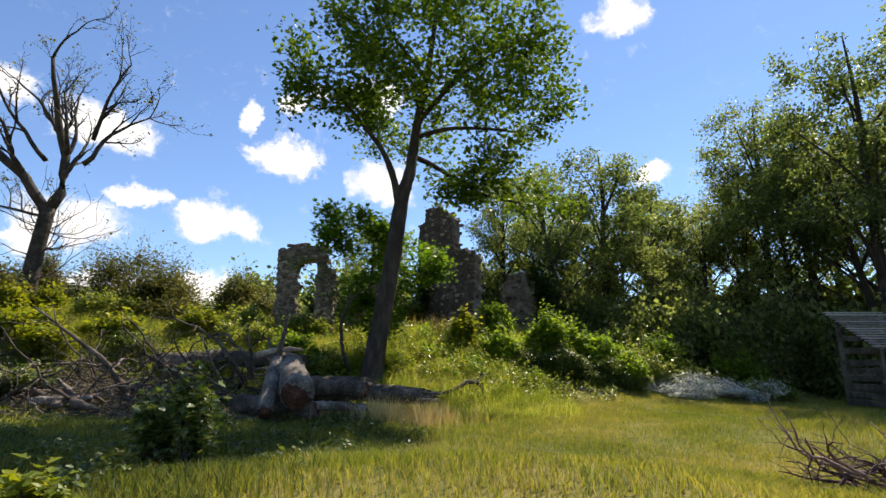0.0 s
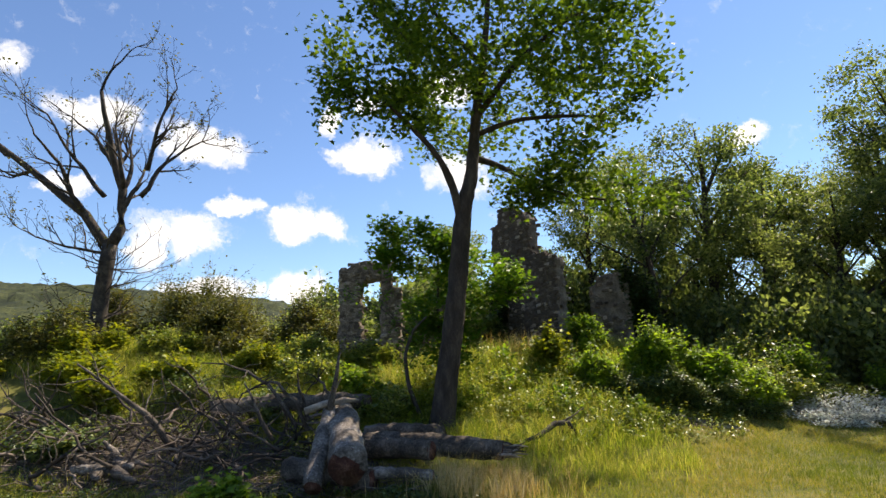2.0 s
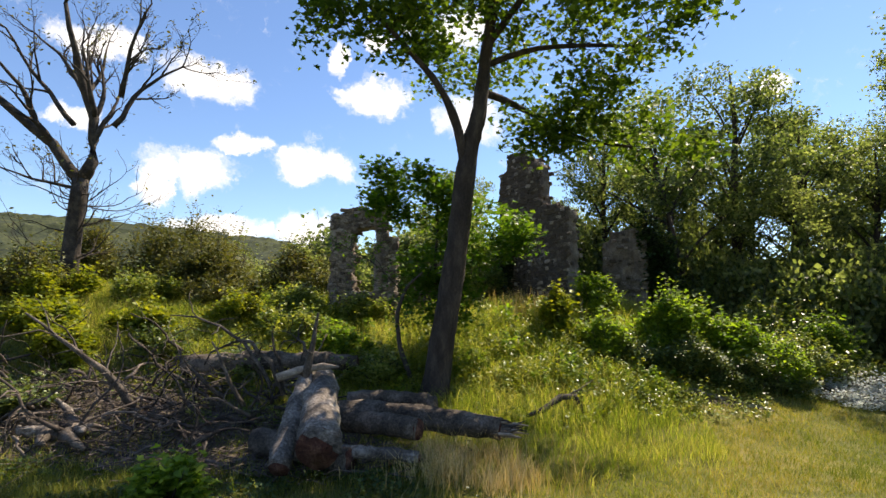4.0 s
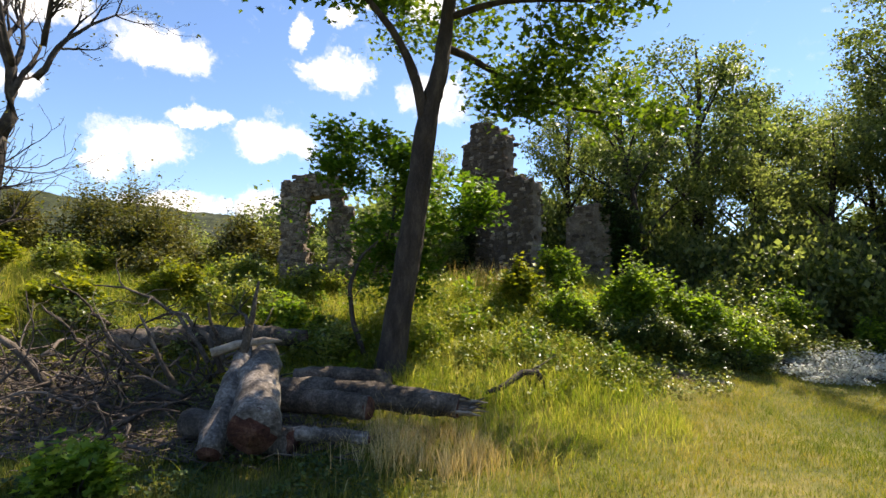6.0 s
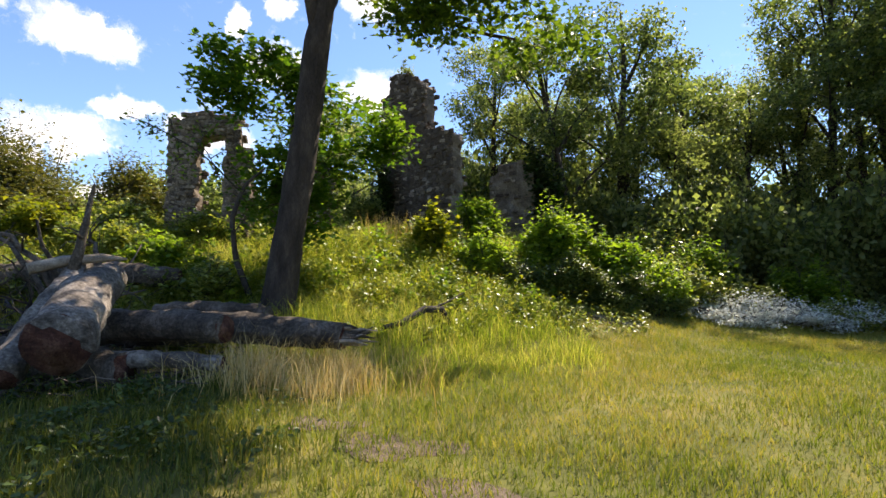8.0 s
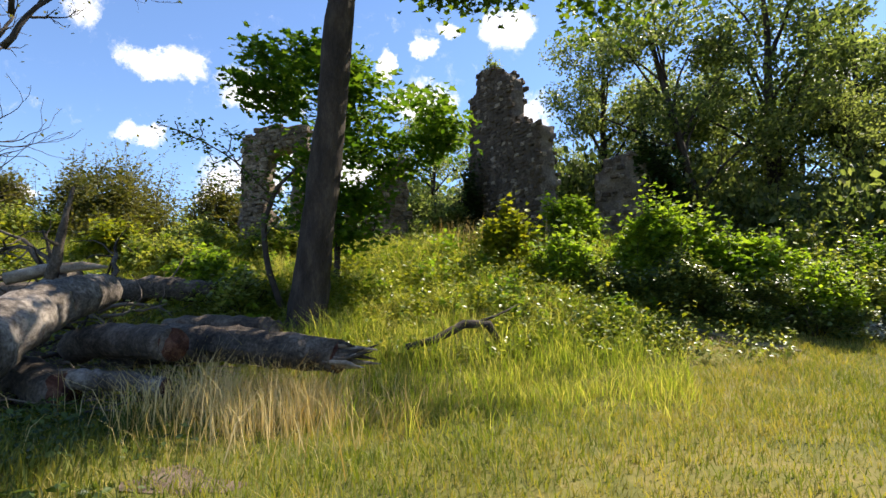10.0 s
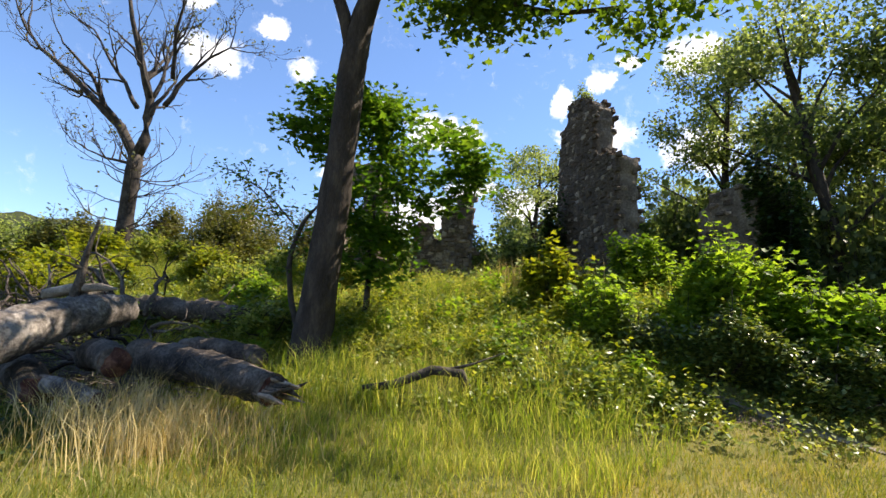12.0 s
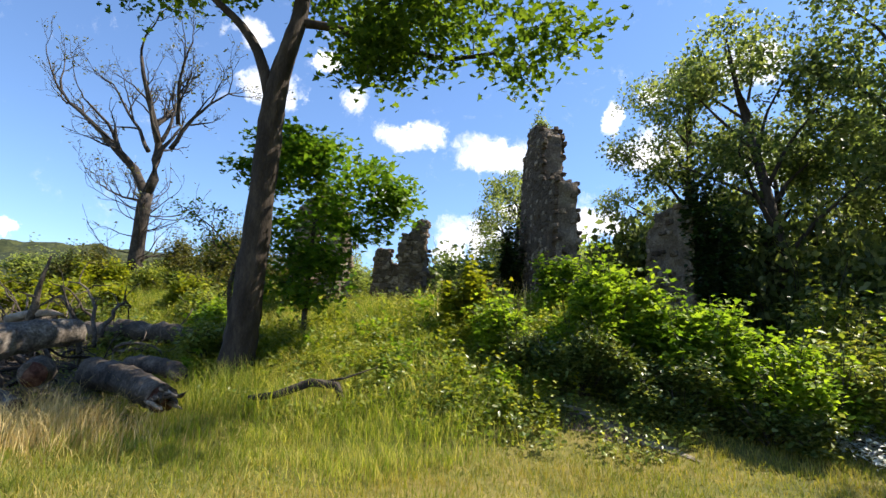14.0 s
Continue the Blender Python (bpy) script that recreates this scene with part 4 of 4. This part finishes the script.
def build_timber():
    log("sawn_log", (-1.98, 5.45, 0.57), (-3.0, 7.35, 1.18), 0.30, 0.205, "thick weathered sawn log with rotten red-brown end", M_LOG, 1, bend=0.1)
    log("fallen_trunk", (-2.6, 5.5, 0.24), (-3.05, 7.0, 1.36), 0.16, 0.125, "fallen trunk with peeling bark beside the sawn log", M_LOG, 2, cut="startend")
    log("fallen_trunk", (-3.3, 7.75, 0.50), (0.0, 7.85, 0.42), 0.25, 0.18, "dark fallen trunk with a splintered end", M_LOGDARK, 3, bend=0.06, cut="end", rough=0.07, splinter=True)
    log("fallen_trunk", (-6.6, 8.15, 1.12), (-3.3, 9.35, 1.2), 0.22, 0.16, "dark fallen trunk lying behind the pile", M_LOGDARK, 4, bend=0.1, cut="end", rough=0.09)
    log("short_log", (-1.0, 6.62, 0.62), (-2.9, 6.98, 0.55), 0.16, 0.18, "short grey log with red-brown cut end in the grass", M_LOGDARK, 5)
    log("short_log", (-1.3, 8.45, 0.66), (-2.9, 8.2, 0.66), 0.13, 0.15, "dark log lying below the maple", M_LOGDARK, 6, cut="end")
    log("thin_log", (-0.95, 6.5, 0.26), (-2.4, 6.2, 0.28), 0.08, 0.10, "thin bare grey log in the grass", M_LOG, 7)
    log("short_log", (-1.9, 6.2, 0.2), (-3.6, 6.4, 0.3), 0.2, 0.2, "grey log under the sawn log", M_LOGDARK, 8)
    snag = thing("broken_snag", (-2.95, 6.7, 1.28), "broken upright branch stub on the log pile", "branch")
    dead_branch("stub", snag, (0, 0, 0), (0.2, 0.0, 1.0), 1.05, 0.07, 71, 1, 0.10, M_LOGDARK)
    st = ([], [])
    rng = np.random.default_rng(72)
    sweep(st, [(-0.35, -0.25, 0.0), (-0.1, -0.02, 0.1), (0.2, 0.2, 0.16), (0.42, 0.34, 0.14)], [0.06, 0.07, 0.05, 0.012], 9, 0.2, rng)
    quick_mesh("split_wood", st[0], st[1], M_SPLINTER, snag)
    hook = thing("hooked_branch", (0.55, 9.1, high(0.55, 9.1) + 0.1), "dark hooked dead branch lying in the grass", "branch")
    st = ([], [])
    sweep(st, [(-0.25, -0.25, 0.1), (0.0, 0.0, 0.16), (0.3, 0.35, 0.36), (0.55, 0.6, 0.34), (0.7, 0.68, 0.04)], [0.036, 0.055, 0.064, 0.058, 0.036], 8, 0.08, rng)
    quick_mesh("main_limb", st[0], st[1], M_DEADBARK, hook)
    st = ([], [])
    sweep(st, [(0.0, 0.0, 0.16), (0.3, 0.3, 0.32), (0.62, 0.7, 0.45), (0.9, 1.0, 0.62)], [0.032, 0.025, 0.016, 0.005], 6, 0.05, rng)
    quick_mesh("side_limb", st[0], st[1], M_DEADBARK, hook)
    rng = random.Random(6)
    for cx, cy, count, label, seed in ((-5.4, 7.0, 95, "tangled pile of dry grey branches", 100), (-8.4, 6.0, 60, "low tangle of dead branches and bark beside the stump", 600)):
        pile = thing("brush_pile", (cx, cy, high(cx, cy)), label, "brush pile")
        for k in range(count):
            x, y = rng.uniform(-2.6, 2.0), rng.uniform(-1.3, 1.4)
            z = high(cx + x, cy + y) - high(cx, cy) + rng.uniform(0.03, 0.5)
            a = rng.uniform(0, 6.28)
            dead_branch("branch", pile, (x, y, z), (math.cos(a), math.sin(a), rng.uniform(-0.1, 0.55)), rng.uniform(0.8, 2.1), rng.uniform(0.010, 0.04), seed + k, rng.randint(3, 6))
    for k, (a, b, r) in enumerate([((-6.34, 6.8, 0.5), (-7.79, 6.08, 2.6), 0.075), ((-4.3, 7.0, 0.7), (-4.9, 6.7, 1.75), 0.05), ((-4.8, 7.1, 0.8), (-5.6, 6.6, 1.55), 0.045), ((-3.9, 7.6, 1.0), (-4.1, 7.3, 2.0), 0.05)]):
        ob = thing("leaning_branch", a, "bare dead branch leaning out of the brush pile", "branch")
        dead_branch("limb", ob, (0, 0, 0), np.subtract(b, a), float(np.linalg.norm(np.subtract(b, a))), r, 200 + k, 3, 0.12, M_LOGDARK)
    for k, (a, b, c, r) in enumerate([((-3.9, 7.6, 0.8), (-4.5, 7.3, 1.75), (-5.2, 7.0, 1.35), 0.05), ((-4.4, 7.9, 0.9), (-5.4, 7.9, 1.9), (-6.6, 7.6, 2.2), 0.045), ((-3.5, 7.8, 1.1), (-3.9, 8.1, 1.7), (-4.4, 8.4, 1.5), 0.04),
                                      ((-5.2, 7.4, 0.6), (-6.0, 7.0, 1.3), (-6.5, 6.6, 1.9), 0.04)]):
        ob = thing("arched_branch", a, "dark arched dead branch rising from the log pile", "branch")
        mid, end = Vector(b) - Vector(a), Vector(c) - Vector(a)
        st, twigs = ([], []), np.random.default_rng(240 + k)
        line = [tuple(2 * f * (1 - f) * (mid * 2 - end / 2) + f * f * end + Vector(twigs.normal(0, 0.03, 3)) * min(1, 4 * f)) for f in np.linspace(0, 1, 10)]
        sweep(st, line, np.linspace(r, 0.012, 10), 7, 0.06, twigs)
        limb = quick_mesh("limb", st[0], st[1], M_LOGDARK, ob)
        for n in range(5):
            st = ([], [])
            q, w = crooked(twigs, line[3 + n], twigs.normal(0, 1, 3) + (0, 0, 0.5), twigs.uniform(0.3, 0.8), 0.016, 5, 0.35)
            sweep(st, q, w, 5, 0.05, twigs)
            quick_mesh("twig", st[0], st[1], M_LOGDARK, limb)
    root = thing("root_stump", (-6.9, 5.9, high(-6.9, 5.9)), "uprooted grey stump with broken root ends", "stump")
    for k in range(9):
        a = k * 0.7
        dead_branch("root", root, (math.cos(a) * 0.2, math.sin(a) * 0.2, 0.15), (math.cos(a), math.sin(a), rng.uniform(0.1, 0.8)), rng.uniform(0.5, 1.0), 0.13, 300 + k, 1, 0.2, M_LOGDARK if k % 3 else M_LOG)
    heap = thing("brush_heap", (5.15, 1.5, high(5.15, 1.5)), "heap of dry reddish brushwood on the lawn", "brush pile")
    for k in range(60):
        a = rng.uniform(2.0, 4.6) if k < 26 else rng.uniform(0, 6.28)
        dead_branch("branch", heap, (rng.uniform(-0.2, 0.7), rng.uniform(-0.5, 0.4), rng.uniform(0.02, 0.2)), (math.cos(a), math.sin(a), rng.uniform(0.0, 0.3)), rng.uniform(0.5, 1.25), rng.uniform(0.007, 0.022), 400 + k, rng.randint(3, 6), mat=M_REDTWIG)


build_timber()


# ---- slatted shelter at the wood ----
def build_shelter():
    ob = thing("lattice_shelter", (11.75, 11.3, high(11.75, 11.3)), "grey weathered lean-to with a roof of rough battens", "shelter")
    ob.rotation_euler = (0, 0, radians(4))

    def bar(name, a, b, w, d, seed, mat=M_BOARD):
        a, b = Vector(a), Vector(b)
        rng = random.Random(seed)
        bm = bmesh.new()
        bmesh.ops.create_cube(bm, size=1.0)
        bmesh.ops.bevel(bm, geom=list(bm.edges), offset=0.08, segments=1, affect="EDGES")
        for v in bm.verts:
            v.co += Vector((0, rng.uniform(-0.1, 0.1), rng.uniform(-0.1, 0.1)))
        m = Matrix.Translation((a + b) / 2) @ (b - a).to_track_quat("X", "Z").to_matrix().to_4x4() @ Matrix.Diagonal(((b - a).length, w, d, 1))
        bm.transform(m)
        part(name, bm, mat, ob)

    for k, (x, y, h) in enumerate([(0, 0, 1.65), (2.2, 0, 1.65), (0, 1.5, 2.6), (2.2, 1.5, 2.6)]):
        bar("post", (x, y, -0.1), (x, y, h), 0.09, 0.09, k, M_LOGDARK)
    for k, x in enumerate((-0.05, 1.05, 2.25)):
        bar("rafter", (x, -0.15, 1.6), (x, 1.65, 2.68), 0.06, 0.08, 10 + k)
    for k in range(15):
        f = k / 14
        bar("batten", (-0.3, -0.15 + 1.75 * f, 1.67 + 1.05 * f), (2.5, -0.15 + 1.75 * f, 1.67 + 1.05 * f), 0.06, 0.035, 30 + k, M_BATTEN)
    for k in range(6):
        bar("side_board", (0.02, -0.05, 0.15 + k * 0.22), (0.02, 1.5, 0.15 + k * 0.22), 0.03, 0.14, 60 + k, M_LOGDARK)
        bar("back_board", (0, 1.52, 0.15 + k * 0.36), (2.2, 1.52, 0.15 + k * 0.36), 0.03, 0.16, 80 + k, M_LOGDARK)
    bar("rail", (-0.1, -0.05, 0.75), (2.3, -0.05, 0.78), 0.06, 0.06, 99)


build_shelter()


# ---- grass ----
def blades(name, xy, height, width, mat, label, seed, lean=0.45):
    rng = np.random.default_rng(seed)
    n = len(xy)
    z = terrain(xy[:, 0], xy[:, 1]) - 0.01
    a, b = rng.uniform(0, 6.283, n), rng.uniform(0, 6.283, n)
    side = np.stack([np.cos(a), np.sin(a), np.zeros(n)], -1) * (width * rng.uniform(0.6, 1.4, n))[:, None]
    h = height * rng.uniform(0.55, 1.3, n)
    bend = np.stack([np.cos(b), np.sin(b), np.zeros(n)], -1) * (h * lean * rng.uniform(0.1, 1.3, n))[:, None]
    root = np.stack([xy[:, 0], xy[:, 1], z], -1)
    mid = root + bend * 0.3 + np.stack([0 * h, 0 * h, h * 0.6], -1)
    tip = root + bend + np.stack([0 * h, 0 * h, h * 0.95], -1)
    v = np.stack([root - side, root + side, mid - side * 0.7, mid + side * 0.7, tip], 1)
    one = np.array([(0, 1, 3), (0, 3, 2), (2, 3, 4)])
    tris = (np.arange(n)[:, None, None] * 5 + one[None]).reshape(-1, 3)
    ob = quick_mesh(name, v.reshape(-1, 3), tris, mat)
    return tagged(ob, label, "grass", kind="stuff")


def off_pile(x, y):
    return 1 - 0.72 * np.exp(-((((x + 5.4) / 4.1) ** 2 + ((y - 6.7 - 0.12 * (x + 4)) / 1.3) ** 2) ** 2))


def foot_line(x):
    return 7.9 + 0.30 * (x + 3) + 0.28 * np.maximum(x - 1, 0) - 0.9 * smooth(-4, -9, x)


def build_grass():
    rng = np.random.default_rng(77)

    def scatter(n, x0, x1, y0, y1, keep):
        x, y = rng.uniform(x0, x1, n), rng.uniform(y0, y1, n)
        k = keep(x, y) > rng.random(n)
        return np.stack([x[k], y[k]], -1)

    def patch(x, y):
        return 0.5 + 0.5 * np.sin(1.3 * x + 2 * np.sin(0.9 * y)) * np.sin(1.1 * y + 1.7 * np.sin(0.7 * x))

    # the maple's shade as a mask: darker greens replace the lawn's there
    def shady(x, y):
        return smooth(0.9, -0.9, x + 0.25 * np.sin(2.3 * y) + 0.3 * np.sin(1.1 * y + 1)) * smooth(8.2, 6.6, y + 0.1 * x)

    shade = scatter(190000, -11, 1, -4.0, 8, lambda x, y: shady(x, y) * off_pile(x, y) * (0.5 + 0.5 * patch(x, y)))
    blades("shade_grass", shade, 0.08 + 0.12 * patch(shade[:, 0] * 1.7, shade[:, 1] * 1.7), 0.0055, M_SHADEGRASS, "uncut green grass with the maple's shade in its colour", 6)
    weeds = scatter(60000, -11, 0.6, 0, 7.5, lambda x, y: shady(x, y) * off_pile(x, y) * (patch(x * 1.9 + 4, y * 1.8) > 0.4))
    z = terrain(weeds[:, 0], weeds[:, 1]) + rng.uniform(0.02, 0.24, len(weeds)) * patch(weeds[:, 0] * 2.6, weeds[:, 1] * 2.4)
    tagged(leaf_mesh("weed_layer", np.column_stack([weeds, z]), 0.06, OVAL, M_WEED, None, rng, 0.6), "dark leafy weeds, shade deepening their colour, in the shaded grass", "plants", kind="stuff")
    lawn = scatter(590000, -4, 15, -4.0, 15.5, lambda x, y: (1 - shady(x, y)) * (1 - 0.9 * ((np.abs(y - 11.8) < 0.13) & (x > 3.3) & (x < 5.0))) * (y < foot_line(x) + 0.6 + 1.3 * smooth(2.8, 4, x)) * (0.55 + 0.45 * patch(x, y)) * off_pile(x, y))
    blades("lawn_grass", lawn, 0.055 + 0.075 * patch(lawn[:, 0] * 1.6, lawn[:, 1] * 1.6), 0.0038, M_BLADE, "short uneven meadow grass with yellow patches", 1, 0.85)
    edge = scatter(130000, -9, 6, 3.5, 11.5, lambda x, y: np.exp(-(((y - foot_line(x) + 0.9) / 1.1) ** 2)) * (0.35 + 0.65 * patch(x * 1.7, y * 1.7)) * (x < 3.5) * off_pile(x, y))
    blades("long_grass", edge, 0.13 + 0.20 * patch(edge[:, 0] * 2.4, edge[:, 1] * 2.2), 0.0036, M_TALL, "long green grass round the fallen logs", 2, 0.8)
    mound = scatter(150000, -14, 4, 8, 18, lambda x, y: (y > foot_line(x) - 0.3) * (0.4 + 0.6 * patch(x * 1.4 + 3, y * 1.4)) * (x < 3.0 + 0 * y))
    blades("mound_grass", mound, 0.24 + 0.34 * patch(mound[:, 0] * 2.1, mound[:, 1] * 1.9), 0.0042, M_TALL, "tall rough grass and weeds on the mound", 3, 0.7)
    straw = scatter(34000, -2.2, 2.8, 5.2, 9.2, lambda x, y: np.exp(-(((x + 0.15) / 0.95) ** 2) - ((y - 6.75) / 0.75) ** 2) * (0.15 + 0.85 * patch(x * 3.1, y * 2.7)))
    blades("straw_grass", straw, 0.24 + 0.36 * patch(straw[:, 0] * 2.6, straw[:, 1] * 2.9), 0.0034, M_STRAW, "clump of tall golden dry grass", 4, 0.75)
    straw = scatter(2500, -2, 1.5, 12.5, 15, lambda x, y: np.exp(-(((x + 0.3) / 0.9) ** 2) - ((y - 13.8) / 0.5) ** 2))
    blades("straw_grass", straw, 0.75, 0.006, M_STRAW, "tall golden dry grass on top of the mound", 5, 0.25)
    lime = scatter(36000, -9, 1.5, 8.4, 13, lambda x, y: (y > foot_line(x) + 0.9) * (patch(x * 1.6 + 2, y * 1.6 + 1) > 0.42) * 0.7)
    z = terrain(lime[:, 0], lime[:, 1]) + rng.uniform(0.05, 0.42, len(lime)) * patch(lime[:, 0] * 2.3, lime[:, 1] * 2.3)
    ob = leaf_mesh("nettle_layer", np.column_stack([lime, z]), 0.075, OVAL, M_LIME, None, rng, 0.6)
    tagged(ob, "bright yellow-green nettles and weeds on the mound", "plants", kind="stuff")
    herbs = scatter(70000, -9, 5, 7, 16, lambda x, y: (y > foot_line(x) - 0.1) * (patch(x * 2 + 1, y * 2) > 0.45) * 0.8)
    z = terrain(herbs[:, 0], herbs[:, 1]) + rng.uniform(0.02, 0.26, len(herbs))
    ob = leaf_mesh("herb_layer", np.column_stack([herbs, z]), 0.07, OVAL, M_HERB, None, rng, 0.6)
    tagged(ob, "leafy weeds among the mound's grass", "plants", kind="stuff")


build_grass()


def build_weed_clumps():
    """Knee-high weeds in clumps over the mound: upright stems with leaves along them."""
    rng = np.random.default_rng(41)
    kinds = [(M_HERB, 210, "knee-high green weeds in clumps on the mound", 0.075, OVAL), (M_LIME, 90, "yellow-green leafy weeds in clumps on the mound", 0.075, OVAL), (M_BUSH, 50, "broad-leaved green weeds in clumps on the mound", 0.085, LOBED)]
    for mat, count, label, size, leaf in kinds:
        leaves, store = [], ([], [])
        done = 0
        while done < count:
            x, y = rng.uniform(-7.5, 3.4), rng.uniform(8.2, 14)
            over = y - foot_line(x)
            if over < 0.5 or rng.random() > 0.35 + 0.65 * smooth(-2.5, 0.5, x) or (abs(x + 1.6) < 0.5 and y < 9.9) or (abs(x - 0.75) < 0.7 and y < 9.9):
                continue
            done += 1
            tall = rng.uniform(0.25, 0.6)
            for k in range(int(rng.integers(5, 10))):
                sx, sy = x + rng.normal(0, 0.16), y + rng.normal(0, 0.16)
                z, hgt = high(sx, sy) - 0.02, tall * rng.uniform(0.6, 1.15)
                tip = np.array((sx + rng.normal(0, 0.09), sy + rng.normal(0, 0.09), z + hgt))
                root = np.array((sx, sy, z))
                sweep(store, [root, (root + tip) / 2 + rng.normal(0, 0.015, 3), tip], [0.004, 0.0035, 0.0015], 3, cap=False)
                g = rng.uniform(0.3, 1.05, (13, 1))
                leaves.append(root + (tip - root) * g + rng.normal(0, 0.035, (13, 3)))
        ob = leaf_mesh("weed_clumps", np.concatenate(leaves), size, leaf, mat, None, rng, 0.7)
        tagged(ob, label, "plants", kind="stuff")
        tagged(quick_mesh("weed_stems", store[0], store[1], mat), "thin upright stems of the mound's weeds", "plants", kind="stuff")


build_weed_clumps()


def build_footpath():
    """A narrow worn line of pale earth along the foot of the bushes."""
    rng = np.random.default_rng(58)
    verts, faces = [], []
    for k in range(31):
        f = k / 30
        x, y = 3.2 + 1.9 * f, 11.86 - 0.1 * f + 0.05 * math.sin(9 * f)
        half = 0.085 * math.sin(math.pi * f) ** 0.5 * (1 + rng.normal(0, 0.18)) + 0.005
        for s in (-1, 0, 1):
            verts.append((x, y + s * half, high(x, y + s * half) + 0.012 + (0.012 if s == 0 else 0)))
    for k in range(30):
        for s in (0, 1):
            a = k * 3 + s
            faces.append((a, a + 3, a + 4, a + 1))
    tagged(mesh_object("footpath", verts, faces, M_PATH, smooth_faces=True), "narrow pale trodden path in the grass", "path", kind="structure")


build_footpath()


def pile_ground(x, y):
    return np.exp(-((((x + 5.4) / 4.1) ** 2 + ((y - 6.7 - 0.12 * (x + 4)) / 1.3) ** 2) ** 2))


def build_litter():
    rng = np.random.default_rng(93)
    gx, gy = np.meshgrid(np.linspace(-10.2, -0.6, 80), np.linspace(4.4, 8.8, 38))
    keep = pile_ground(gx, gy) + rng.normal(0, 0.05, gx.shape) > 0.3
    gz = terrain(gx, gy) + 0.03 + rng.uniform(0, 0.05, gx.shape)
    n = gx.shape[1]
    faces = [(j * n + i, j * n + i + 1, (j + 1) * n + i + 1, (j + 1) * n + i) for j in range(gx.shape[0] - 1) for i in range(n - 1) if keep[j, i] and keep[j + 1, i + 1] and keep[j, i + 1] and keep[j + 1, i]]
    ob = mesh_object("litter_ground", np.stack([gx, gy, gz], -1).reshape(-1, 3), faces, M_LITTER)
    tagged(ob, "dark bark litter and rotten chips under the log pile", "litter", kind="structure")
    k = rng.random((7600, 2)) * (9.6, 4.2) + (-10.1, 4.5)
    k = k[pile_ground(k[:, 0], k[:, 1]) > rng.random(len(k))]
    store = ([], [])
    for x, y in k[:2300]:
        a, length = rng.uniform(0, 6.28), rng.uniform(0.1, 0.5)
        z = high(x, y) + rng.uniform(0.04, 0.16)
        d = np.array([math.cos(a), math.sin(a), rng.normal(0, 0.2)]) * length
        sweep(store, [(x, y, z), np.array((x, y, z)) + d * 0.5 + rng.normal(0, 0.02, 3), np.array((x, y, z)) + d], [0.009, 0.008, 0.004], 4, cap=False)
    tagged(quick_mesh("twig_litter", store[0], store[1], M_BRUSH), "loose twigs strewn round the log pile", "twigs", kind="stuff")


build_litter()


def build_bare_patch():
    rng = np.random.default_rng(90)
    for x, y, r in ((2.05, 3.95, 0.3), (1.3, 4.8, 0.3), (0.6, 5.3, 0.22), (3.75, 11.6, 0.2), (4.2, 11.75, 0.22)):
        ang = np.linspace(0, 6.283, 26, endpoint=False)
        rr = r * (1 + 0.25 * np.sin(3 * ang + 1) + rng.normal(0, 0.08, 26))
        px, py = x + np.cos(ang) * rr * 1.6, y + np.sin(ang) * rr
        verts = [(x, y, high(x, y) + 0.03)] + [(a, b, high(a, b) + 0.006) for a, b in zip(px, py)]
        faces = [(0, 1 + k, 1 + (k + 1) % 26) for k in range(26)]
        ob = mesh_object("bare_patch", verts, faces, M_EARTH, smooth_faces=True)
        tagged(ob, "bare trodden earth in the grass", "earth", kind="structure")


build_bare_patch()
